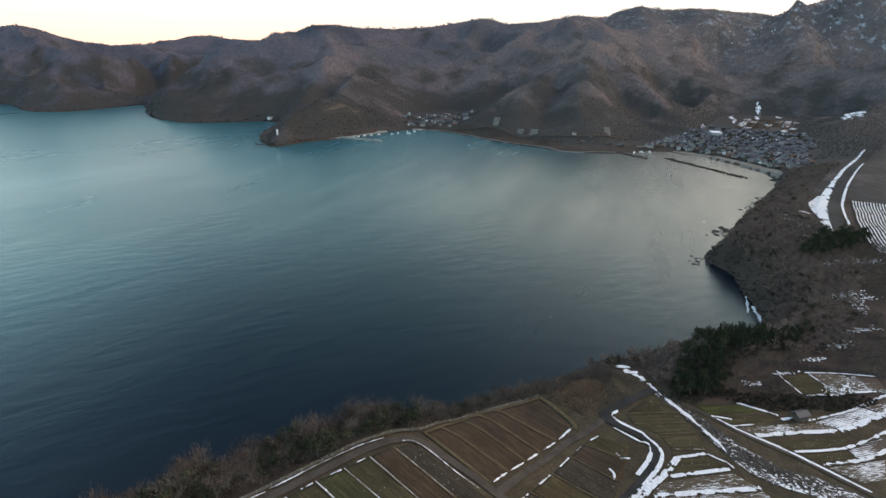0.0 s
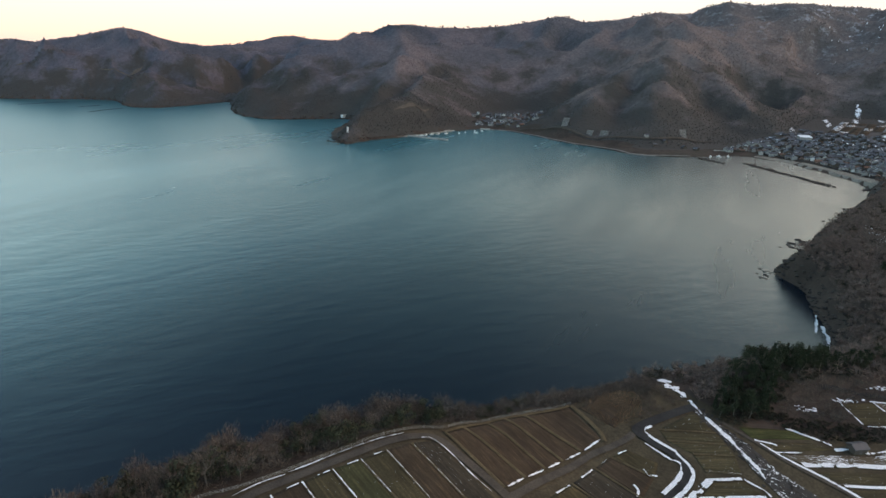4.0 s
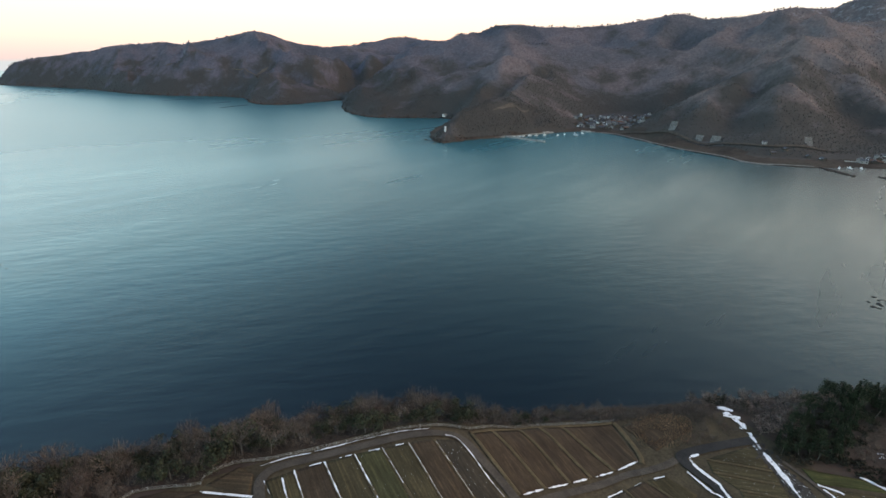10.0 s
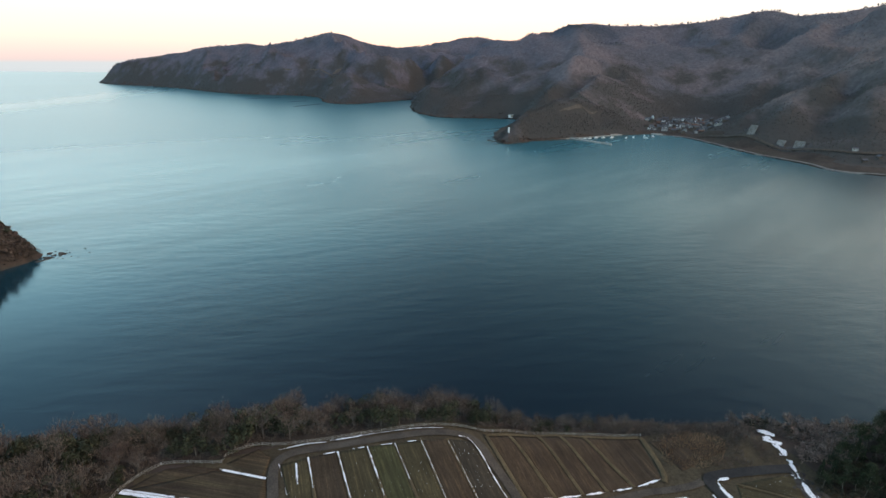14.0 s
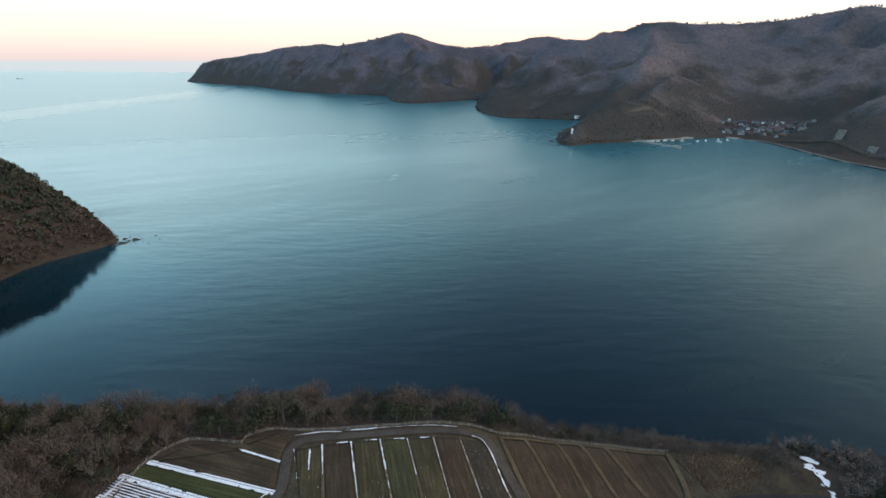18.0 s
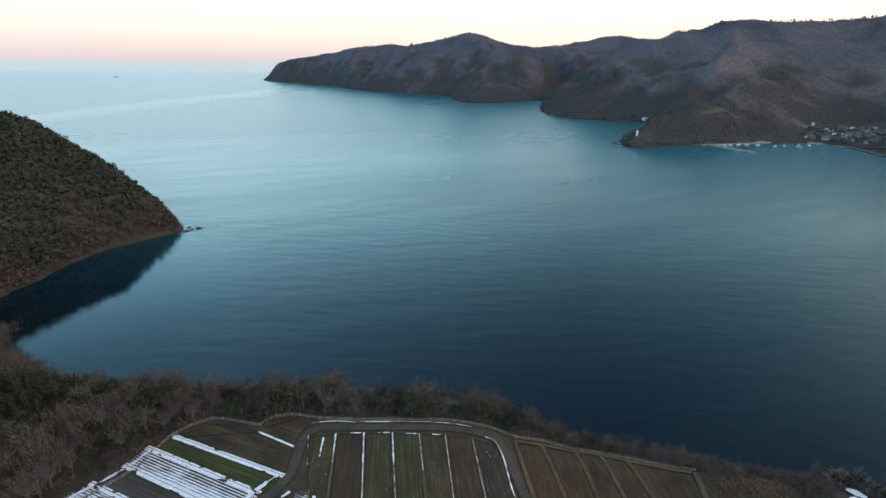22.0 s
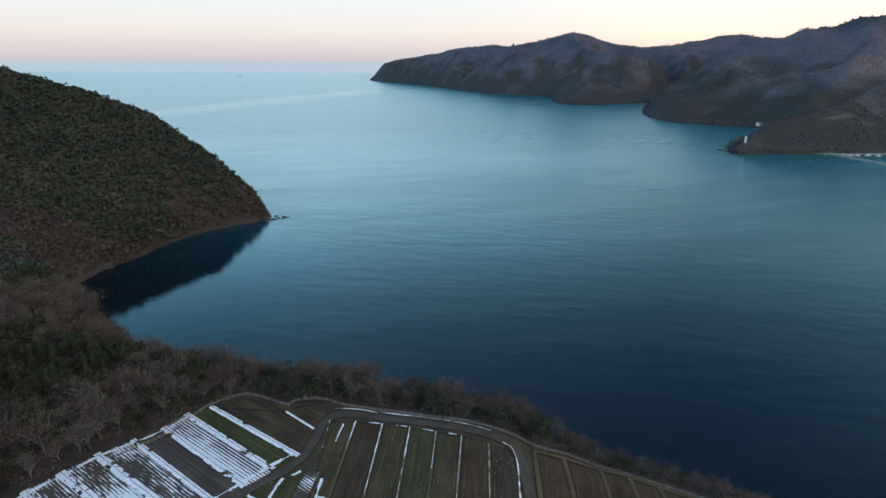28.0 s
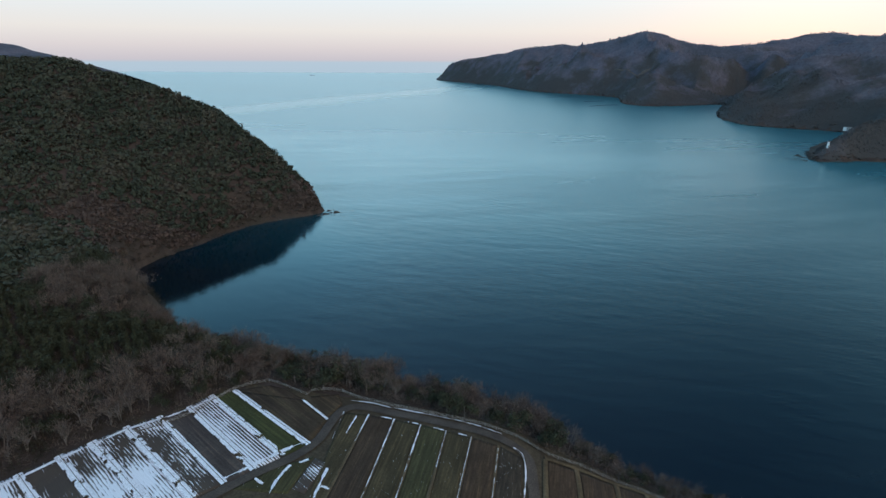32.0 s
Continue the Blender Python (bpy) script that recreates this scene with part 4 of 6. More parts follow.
def lumps(n, count, wide, low, top, r, shell=0.55):
    """n points spread over a crown of several uneven lobes."""
    c = np.c_[r.normal(0, wide * 0.42, count), r.normal(0, wide * 0.42, count), r.uniform(low + (top - low) * 0.25, low + (top - low) * 0.78, count)]
    rad = r.uniform(0.38, 0.62, count) * wide
    k = r.integers(0, count, n)
    d = unit(r.normal(size=(n, 3)))
    return c[k] + d * (rad[k] * r.uniform(shell, 1.0, n))[:, None] * (1, 1, 0.8), d


def bare_tree(seed, tall):
    """The limbs and the twigs of a leafless tree."""
    r = np.random.default_rng(seed)
    wood, tips = [], []
    stems = r.integers(1, 4)
    for _ in range(stems):
        lean = r.normal(0, 0.10, 2)
        fork = np.array([*(lean * tall * 0.45), tall * r.uniform(0.3, 0.45)])
        wood.append(limb((0, 0, -0.8), fork, 0.022 * tall, 0.014 * tall))
        for _ in range(5):
            end = fork + np.array([*r.normal(0, 0.17 * tall, 2), tall * r.uniform(0.2, 0.45)])
            wood.append(limb(fork, end, 0.011 * tall, 0.004 * tall))
            for _ in range(3):
                tip = end + np.array([*r.normal(0, 0.10 * tall, 2), tall * r.uniform(0.0, 0.16)])
                wood.append(limb(end if r.random() > 0.4 else (fork + end) / 2, tip, 0.005 * tall, 0.002 * tall))
                tips.append(tip)
    tips = np.array(tips)
    n = 420
    p = tips[r.integers(0, len(tips), n)] + r.normal(0, 0.085 * tall, (n, 3))
    way = unit(p - np.array([0, 0, tall * 0.4]) + r.normal(0, 0.25 * tall, (n, 3)) + (0, 0, 0.1 * tall))
    return merge(wood), slivers(p, way, r.uniform(0.09, 0.17, n) * tall, r.uniform(0.010, 0.020, n) * tall, r)


def leafy_tree(seed, tall, wide):
    r = np.random.default_rng(seed)
    wood = [limb((0, 0, -0.8), (0, 0, tall * 0.6), 0.03 * tall, 0.012 * tall)]
    p, d = lumps(760, 10, wide, tall * 0.12, tall, r)
    return merge(wood), cards(p, r.uniform(0.2, 0.44, len(p)), r, d)


def conifer(seed, tall, wide):
    r = np.random.default_rng(seed)
    n = 620
    z = tall * (0.12 + 0.88 * r.random(n) ** 1.3)
    a = r.uniform(0, 6.283, n)
    reach = wide * (1 - z / tall) ** 0.8 * r.uniform(0.35, 1.0, n) * (0.8 + 0.3 * np.sin(a * 3 + z * 1.7)) + 0.15
    p = np.c_[np.cos(a) * reach, np.sin(a) * reach, z]
    return merge([limb((0, 0, -0.8), (0, 0, tall * 0.97), 0.02 * tall, 0.005 * tall)]), cards(p, r.uniform(0.3, 0.6, n), r)


def pine(seed, tall, wide):
    """A shore pine: a bent bare stem and flat clouds of needles."""
    r = np.random.default_rng(seed)
    bend = r.normal(0, 0.08 * tall, 2)
    mid, top = np.array([*bend, tall * 0.5]), np.array([*(bend * 0.4), tall * 0.95])
    wood, p = [limb((0, 0, -0.8), mid, 0.022 * tall, 0.014 * tall), limb(mid, top, 0.014 * tall, 0.005 * tall)], []
    for _ in range(11):
        t = r.uniform(0.0, 1.0)
        foot = mid * (1 - t) + top * t
        end = foot + np.array([*r.normal(0, wide * 0.42 * (1.2 - 0.6 * t), 2), r.uniform(0, 0.08) * tall])
        wood.append(limb(foot, end, 0.006 * tall, 0.003 * tall))
        p.append(end + r.normal(0, 1, (62, 3)) * (wide * 0.22, wide * 0.22, 0.05 * tall))
    p = np.vstack(p)
    return merge(wood), cards(p, r.uniform(0.25, 0.5, len(p)), r)


def scatter(x, y, variants, size, r, sink=0.3, lift=0.0, squash=None):
    """The variants set down at the places, turned and scaled at random, as one array of triangles."""
    z = height(x, y) - sink + lift
    out, k = [], r.integers(0, len(variants), len(x))
    s, a = r.uniform(*size, len(x)), r.uniform(0, 6.283, len(x))
    for i, (v, f) in enumerate(variants):
        m = k == i
        if not m.any():
            continue
        c, d = np.cos(a[m]) * s[m], np.sin(a[m]) * s[m]
        px = v[:, 0] * c[:, None] - v[:, 1] * d[:, None] + x[m][:, None]
        py = v[:, 0] * d[:, None] + v[:, 1] * c[:, None] + y[m][:, None]
        pz = v[:, 2] * (s[m] * r.uniform(0.85, 1.15, m.sum()))[:, None] + z[m][:, None]
        out.append((np.stack([px, py, pz], -1).reshape(-1, 3), (f[None] + (np.arange(m.sum()) * len(v))[:, None, None]).reshape(-1, f.shape[1])))
    return merge(out)


def spread(box, gap, r, keep):
    """Places about gap metres apart within the box, where keep allows."""
    x, y = np.meshgrid(np.arange(box[0], box[2], gap), np.arange(box[1], box[3], gap))
    x, y = x.ravel() + r.uniform(-0.45, 0.45, x.size) * gap, y.ravel() + r.uniform(-0.45, 0.45, y.size) * gap
    m = keep(x, y)
    return x[m], y[m]


EDGE_X, EDGE_Y = [-22, -8, 2, 10, 19, 26, 50, 91, 99, 125, 158, 162], [83, 107, 115.5, 113.5, 110.5, 115.5, 111.5, 109.5, 106.5, 108, 101.5, 97]
WEST_Y, WEST_X = [30, 45, 53, 61, 69.5, 76, 83.6, 90, 96, 103, 107, 113, 116], [-68, -57, -51, -46, -42, -37, -32, -25, -19, -15.5, -9, -2, 0]


def on_bank(x, y):
    sd = inland(x, y)
    return (sd > 5) & (y > np.interp(x, EDGE_X, EDGE_Y) + 1.5) & (x > -12)


def in_west_wood(x, y):
    return (inland(x, y) > np.where(x < -85, 17, 5)) & (x < np.interp(y, WEST_Y, WEST_X) - 0.8) & ((y > 108) | (x < -12))


def set_tree(name, label, shape, woods, leaves, x, y, turn, scale, group):
    """A tree of its own: a trunk with its limbs, and a crown."""
    ob = new(name)
    for part_name, me in (("trunk", woods), ("crown", leaves)):
        part = new(part_name, me)
        part.parent = ob
    ob.matrix_basis = pose(x, y, float(height(np.array([x]), np.array([y]))[0]) - 0.2, 0, 0, turn) @ Matrix.Diagonal((scale, scale, scale, 1))
    return tagged(ob, label, "tree", group)


BARE = [bare_tree(100 + k, 8.0) for k in range(8)]
LEAFY = [leafy_tree(200 + k, 7.5, 3.6) for k in range(4)]
CONIFER = [conifer(300 + k, 13.0, 2.7) for k in range(3)]
PINES = [pine(400 + k, 13.0, 3.6) for k in range(4)]
shapes = {}
for kind, variants, leaf in (("bare", BARE, TWIG), ("leafy", LEAFY, LEAF), ("conifer", CONIFER, NEEDLE), ("pine", PINES, NEEDLE)):
    shapes[kind] = [(mesh("trunk", *w, BARK), mesh("crown", *c, leaf)) for w, c in variants]
KIND_OF = {"bare": ("bare_tree", "leafless grey-brown tree on the shore bank below fields"), "leafy": ("evergreen_tree", "rounded dark-green evergreen tree on the shore bank"),
           "conifer": ("conifer", "narrow dark-green conifer at the edge of the wood"), "pine": ("pine_tree", "dark-green shore pine on the knoll")}


def plant(x, y, kinds, chances, group, size):
    for px, py in zip(x, y):
        kind = rng.choice(kinds, p=chances)
        w, c = shapes[kind][rng.integers(len(shapes[kind]))]
        grown = (1 + 0.9 * float(fbm(np.array([px]), np.array([py]), 24, 2, 77)[0])) * (1 - 0.4 * float(ease(80, 140, px)) * (group == "trees on the bank"))
        set_tree(KIND_OF[kind][0], KIND_OF[kind][1], kind, w, c, float(px), float(py), float(rng.uniform(0, 360)), float(rng.uniform(*size)) * min(max(grown, 0.55), 1.5), group)


# the bank below the fields: single trees in front, joined wood behind
x, y = spread((-12, 95, 158, 160), 4.4, rng, on_bank)
front = y < np.interp(x, EDGE_X, EDGE_Y) + 13
plant(x[front][:190], y[front][:190], ["bare", "leafy"], [0.66, 0.34], "trees on the bank", (0.6, 1.1))
back = ~front
bx, by = x[back], y[back]
lush = rng.random(len(bx)) < 0.22 + 0.5 * (fbm(bx, by, 30, 2, 61) > 0.08)
low = bx > 100
bare = [merge(t) for t in BARE]
stuff("bank_wood", "leafless grey-brown trees on the steep shore bank", "wood", [scatter(bx[~lush & ~low], by[~lush & ~low], bare, (0.6, 1.3), rng), scatter(bx[~lush & low], by[~lush & low], bare, (0.35, 0.75), rng)], TWIG)
stuff("bank_evergreens", "dark-green evergreen trees among the bare wood", "wood", [scatter(bx[lush & ~low], by[lush & ~low], [c for w, c in LEAFY], (0.6, 1.25), rng), scatter(bx[lush & low], by[lush & low], [c for w, c in LEAFY], (0.35, 0.75), rng)], LEAF)
sx, sy = spread((-20, 85, 170, 165), 2.6, rng, lambda x, y: (inland(x, y) > 2) & (y > np.interp(x, EDGE_X, EDGE_Y) + 0.8) & (x > -20))
SHRUB = []
for k in range(5):
    r = np.random.default_rng(500 + k)
    p = r.normal(0, 1, (70, 3)) * (0.8, 0.8, 0.5) + (0, 0, 0.7)
    SHRUB.append(slivers(p, unit(p + (0, 0, 0.6) + r.normal(0, 0.6, p.shape)), r.uniform(0.5, 1.1, 70), r.uniform(0.08, 0.16, 70), r))
ex, ey = spread((150, 70, 225, 130), 2.0, rng, lambda x, y: (np.hypot(x - 202, y - 83) > 8) & (inland(x, y) > np.where(x > 172, 13, 5)) & (y > np.interp(x, [150, 158, 176, 186, 200, 225], [104, 100, 98, 88, 80, 84])))
sx, sy = np.r_[sx, ex], np.r_[sy, ey]
x, y = spread((150, 76, 206, 112), 1.7, rng, lambda x, y: (inland(x, y) > 2) & (y > np.interp(x, [150, 158, 172, 186, 197, 206], [107, 102, 78.5, 76.5, 75, 84])) & (np.hypot((x - 171) / 13, (y - 89) / 8) > 1) & ((x < 198) | (y > 92)) & (fbm(x, y, 9, 2, 14) > -0.12))
stuff("creek_brush", "low reddish-brown brush beside the creek's mouth", "brush", [scatter(x, y, SHRUB, (0.5, 1.2), rng)], TWIG)
stuff("undergrowth", "dry brown brush and brambles under the bare trees", "brush", [scatter(sx, sy, SHRUB, (0.7, 1.5), rng)], TWIG)

# the wood west of the fields
x, y = spread((-150, 20, 0, 215), 5.4, rng, in_west_wood)
edge = x > np.interp(y, WEST_Y, WEST_X) - 14
pick = rng.permutation(np.nonzero(edge)[0])[:90]
plant(x[pick], y[pick], ["bare", "leafy"], [0.9, 0.1], "trees along the wood's edge", (0.8, 1.25))
rest = np.setdiff1d(np.arange(len(x)), pick)
x, y = x[rest], y[rest]
tone = fbm(x, y, 55, 2, 71) + rng.normal(0, 0.12, len(x)) + 0.30 * np.exp(-((x + 84) ** 2 + (y - 128) ** 2) / 1100) + 0.22 * ease(-85, -140, x)
dark, lush = tone > 0.42, (tone > 0.16) & (tone <= 0.42)
bare = ~dark & ~lush
stuff("west_wood", "leafless grey-brown wood beside the snowed fields", "wood", [scatter(x[bare], y[bare], [merge(t) for t in BARE], (0.95, 1.45), rng)], TWIG)
stuff("west_evergreens", "dark-green evergreen trees in the wood", "wood", [scatter(x[lush], y[lush], [c for w, c in LEAFY], (0.8, 1.3), rng)], LEAF)
stuff("west_conifers", "dark-green conifers in the wood", "wood", [scatter(x[dark], y[dark], [c for w, c in CONIFER], (0.6, 0.85), rng)], LEAF)
x, y = spread((-150, 20, 0, 215), 3.0, rng, lambda x, y: (inland(x, y) > 4) & (x < np.interp(y, WEST_Y, WEST_X) + 0.4) & ((y > 108) | (x < -12)))
deep = rng.random(len(x)) < 0.55
stuff("undergrowth", "dry brown brush on the floor of the west wood", "brush", [scatter(x[~deep], y[~deep], SHRUB, (0.8, 1.6), rng)], TWIG)
stuff("dark_undergrowth", "dark brush and ivy on the floor of the west wood", "brush", [scatter(x[deep], y[deep], SHRUB, (1.0, 1.9), rng)], SCRUB)
for x, y, kind, s in ((-41, 147, "leafy", 1.35), (-46, 150, "leafy", 1.1), (-60, 158, "leafy", 1.2), (-12, 124, "leafy", 0.9)):
    w, c = shapes[kind][0]
    set_tree("evergreen_tree", "large round dark-green evergreen tree above the cove", kind, w, c, x, y, 40, s, "")

# the west headland's wood
HILL = []
for k in range(8):
    r = np.random.default_rng(600 + k)
    p, d = lumps(46, 5, 3.9, 0.0, 5.6, r, 0.85)
    d[:, 2] = np.abs(d[:, 2])
    HILL.append(cards(p, r.uniform(1.0, 1.7, len(p)), r, d))
x, y = spread((-620, 120, -120, 640), 4.6, rng, lambda x, y: (inland(x, y) > 2.5) & (x < -148 + np.clip(y - 215, 0, 40) * 0.6) & (x + y * 0.25 > -480))
bare = height(x, y) + 70 * fbm(x, y, 60, 3, 23) + rng.normal(0, 9, len(x)) < 24
stuff("headland_wood", "dark evergreen wood covering the headland", "wood", [scatter(x[~bare], y[~bare], HILL, (0.75, 1.25), rng, 0.8)], HILLWOOD)
stuff("headland_bare_wood", "bare brown trees low on the headland's slopes", "wood", [scatter(x[bare], y[bare], HILL, (0.6, 1.0), rng, 0.8)], HILLBARE)

x, y = spread((-420, 190, -95, 470), 2.7, rng, lambda x, y: (inland(x, y) > 0.8) & (inland(x, y) < 20))
stuff("undergrowth", "dark brown-green brush above the rocks of the headland", "brush", [scatter(x, y, SHRUB, (0.8, 1.7), rng)], SCRUB)

# pines and wood east of the creek
BUSH = []
for k in range(6):
    r = np.random.default_rng(640 + k)
    p, d = lumps(130, 7, 3.6, 0.4, 7.0, r)
    BUSH.append(cards(p, r.uniform(0.5, 0.95, len(p)), r, d))


def on_knoll(x, y):
    along = [196, 204, 222, 235, 247, 266, 280, 300]
    foot, brow = np.interp(x, along, [63, 56, 50, 57, 54, 47, 40, 36]), np.interp(x, along, [66.5, 68, 70, 69.5, 62, 55, 47, 42])
    return (inland(x, y) > 8) & (y > foot) & (y < brow) & (x > 196) & (x < 300)


x, y = spread((190, 30, 310, 100), 3.3, rng, on_knoll)
plant(x[:210], y[:210], ["pine", "conifer", "leafy"], [0.6, 0.25, 0.15], "pines on the knoll", (0.5, 0.8))
x, y = spread((190, 30, 310, 100), 2.8, rng, lambda x, y: on_knoll(x, y + 2.5))
stuff("knoll_scrub", "dark evergreen scrub under the pines", "brush", [scatter(x, y, BUSH, (0.28, 0.5), rng)], SCRUB)
x, y = spread((215, 0, 262, 56), 1.9, rng, lambda x, y: (y < np.interp(x, [218, 243, 268], [54, 25.5, 5.5])) & (y > np.interp(x, [214, 222, 240, 256], [46, 31, 15.5, 4.5])))
bx, by = spread((218, 14, 275, 62), 2.3, rng, lambda x, y: ~on_knoll(x, y) & (inland(x, y) > 5) & (y > np.interp(x, [218, 243, 252, 262, 275], [54, 29, 40, 33, 20])))
stuff("slope_brush", "dry brown brush on the slope under the pines", "brush", [scatter(bx, by, SHRUB, (0.7, 1.5), rng)], TWIG)
stuff("bank_scrub", "dark scrub and brambles on the bank between terraces", "brush", [scatter(x, y, BUSH, (0.16, 0.36), rng)], SCRUB)


def in_east_wood(x, y):
    sd = inland(x, y)
    sd = np.where(np.hypot(x - 203, y - 84) < 9, -1, sd)
    low = np.interp(x, [200, 260, 300, 400, 470, 500, 640, 760], [70, 48, 20, 34, 62, 92, 110, 116])
    return (sd > np.where(x > 370, 9, 5)) & (y > low) & ~on_knoll(x, y)


x, y = spread((205, 10, 830, 185), 3.7, rng, in_east_wood)
tone = fbm(x, y, 70, 2, 81) + rng.normal(0, 0.1, len(x))
LIGHT_BARE = []
for k in range(5):
    r = np.random.default_rng(700 + k)
    p, d = lumps(110, 5, 3.0, 0.4, 6.0, r, 0.3)
    LIGHT_BARE.append(slivers(p, unit(p - (0, 0, 2) + r.normal(0, 1.2, p.shape)), r.uniform(0.7, 1.4, len(p)), r.uniform(0.2, 0.42, len(p)), r))
dark = (tone > 0.36) & (inland(x, y) > 45)
green = ~dark & (rng.random(len(x)) < 0.05 + 0.22 * (fbm(x, y, 34, 2, 83) > 0.12))
stuff("east_scrub", "dark evergreen scrub among the bare wood", "brush", [scatter(x[green], y[green], BUSH, (0.4, 0.75), rng)], SCRUB)
dark_or = dark | green
stuff("east_wood", "leafless brown wood on the slope above the shore", "wood", [scatter(x[~dark_or], y[~dark_or], LIGHT_BARE, (0.7, 1.2), rng)], EASTWOOD)
stuff("east_conifers", "dark-green conifers on the slope", "wood", [scatter(x[dark], y[dark], [c for w, c in CONIFER], (0.5, 0.9), rng)], NEEDLE)
x, y = spread((395, 25, 500, 80), 5, rng, lambda x, y: np.hypot((x - 440) / 34, (y - 52 + 0.25 * (x - 440)) / 11) < 1 + 0.5 * fbm(x, y, 20, 2, 9))
stuff("roadside_conifers", "dark-green conifers below the coast road", "wood", [scatter(x, y, [c for w, c in PINES], (0.6, 0.95), rng)], NEEDLE)
x, y = spread((200, -40, 480, 60), 3.4, rng, lambda x, y: (inland(x, y) > 5) & (y < np.interp(x, [200, 260, 300, 400, 480], [0, 40, 24, 36, 60])) & (y > np.interp(x, [200, 226, 252, 300, 480], [60, 30, 14, 2, 10])) & (fbm(x, y, 30, 2, 91) > -0.22) & ~((x > 241) & (x < 281) & (y < np.interp(x, [243, 252, 262, 273, 280], [30, 39, 31.5, 18.5, 9])) & (y > np.interp(x, [243, 254, 268], [26, 16, 6]))))
stuff("slope_brush", "dry brown brush on the terraced slope", "brush", [scatter(x, y, SHRUB, (0.8, 1.8), rng)], TWIG)

# the far ranges
phi = (1 + 5 ** 0.5) / 2
ICO_V = unit(np.array([(-1, phi, 0), (1, phi, 0), (-1, -phi, 0), (1, -phi, 0), (0, -1, phi), (0, 1, phi), (0, -1, -phi), (0, 1, -phi), (phi, 0, -1), (phi, 0, 1), (-phi, 0, -1), (-phi, 0, 1)]))
ICO_F = np.array([(0, 11, 5), (0, 5, 1), (0, 1, 7), (0, 7, 10), (0, 10, 11), (1, 5, 9), (5, 11, 4), (11, 10, 2), (10, 7, 6), (7, 1, 8),
                  (3, 9, 4), (3, 4, 2), (3, 2, 6), (3, 6, 8), (3, 8, 9), (4, 9, 5), (2, 4, 11), (6, 2, 10), (8, 6, 7), (9, 8, 1)])
FAR_TREE = []
for k in range(12):
    r = np.random.default_rng(900 + k)
    a = np.arange(5) * 1.2566 + r.uniform(0, 0.4, 5)
    low, mid = r.uniform(0.85, 1.15, (5, 1)), r.uniform(0.5, 0.8, (5, 1))
    ring = np.c_[np.cos(a), np.sin(a), np.zeros(5)]
    v = np.vstack([ring * low * 0.8 - (0, 0, 0.6), ring * mid * 0.7 + np.c_[np.zeros((5, 2)), r.uniform(0.3, 0.6, 5)], [(0, 0, r.uniform(0.8, 1.2))]])
    f = [t for q in range(5) for t in ((q, (q + 1) % 5, 5 + (q + 1) % 5), (q, 5 + (q + 1) % 5, 5 + q), (5 + q, 5 + (q + 1) % 5, 10))]
    FAR_TREE.append((v, np.array(f)))
CLUMP = []
for k in range(10):
    r = np.random.default_rng(800 + k)
    CLUMP.append((ICO_V * r.uniform(0.6, 1.25, (12, 1)) * (1, 1, 0.7), ICO_F))
VILLAGES = [((1000, 300), 190, 120, 0.5), ((940, 930), 125, 85, 0.55)]


def wooded(x, y):
    sd = inland(x, y)
    out = (sd > 9) & (np.hypot(x - 668, y - 1250) > 24) & ~((x > 780) & (x < 960) & (y > 430) & (y < 840) & (sd < 42)) & ~((np.abs(x - 660) < 56) & (np.abs(y - 934 - 0.25 * (x - 660)) < 8))
    for (cx, cy), a, b, turn in VILLAGES:
        c, s = math.cos(turn), math.sin(turn)
        u, v = (x - cx) * c + (y - cy) * s, -(x - cx) * s + (y - cy) * c
        out &= (u / a) ** 2 + (v / b) ** 2 > 1
    for line, wide in VALLEYS:
        out &= -crest(x, y, [(a, b, 0) for a, b, c in line], 1.0, 1) > wide + 6
    return out & (height(x, y) > 5.5)


BASIN = np.array([(a, b) for a, b, c in MAIN] + [(600, -400), (-2000, 1500)], float)


def in_basin(x, y):
    """Whether a place lies on the bay's side of the main crest."""
    ax, ay = BASIN[:, 0], BASIN[:, 1]
    bx, by = np.roll(ax, -1), np.roll(ay, -1)
    u, v = x[:, None], y[:, None]
    return (((ay > v) != (by > v)) & (u < (bx - ax) / np.where(ay == by, 1, by - ay) * (v - ay) + ax)).sum(1) % 2 == 1


parts = []
for box, gap, size in (((430, 430, 1350, 1300), 7.5, (1.2, 2.8)), ((1350, 120, 2560, 1900), 10, (1.6, 3.6)), ((430, 1300, 1350, 2000), 9, (1.5, 3.2)), ((-760, 2000, 1350, 3780), 13, (2, 4.5)), ((80, 1750, 430, 2001), 11, (2, 4)), ((900, 60, 1350, 430), 7, (1.2, 2.8)), ((430, 830, 790, 985), 4.4, (1.2, 2.5)), ((470, 1290, 720, 1620), 6, (1.4, 2.8))):
    x, y = spread(box, gap, rng, lambda x, y: in_basin(x, y) & ((inland(x, y) > 9) if box[1] >= 1700 else wooded(x, y)))
    parts.append(scatter(x, y, FAR_TREE, size, rng, -0.2))
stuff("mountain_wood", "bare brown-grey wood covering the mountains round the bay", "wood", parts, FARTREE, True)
crown = []
for (ax, ay, az), (bx, by, bz) in zip(MAIN, MAIN[1:]):
    n = int(math.hypot(bx - ax, by - ay) / 9)
    t = rng.random(n)
    crown.append(np.c_[ax + (bx - ax) * t, ay + (by - ay) * t] + rng.normal(0, 8, (n, 2)))
crown = np.vstack(crown)
tallest = [(v * (0.75, 0.75, 1.25) + (0, 0, 0.9), f) for v, f in CLUMP]
stuff("ridge_trees", "dark tree tops along the mountain crest", "wood", [scatter(crown[:, 0], crown[:, 1], tallest, (1.6, 4.2), rng)], FARWOOD)

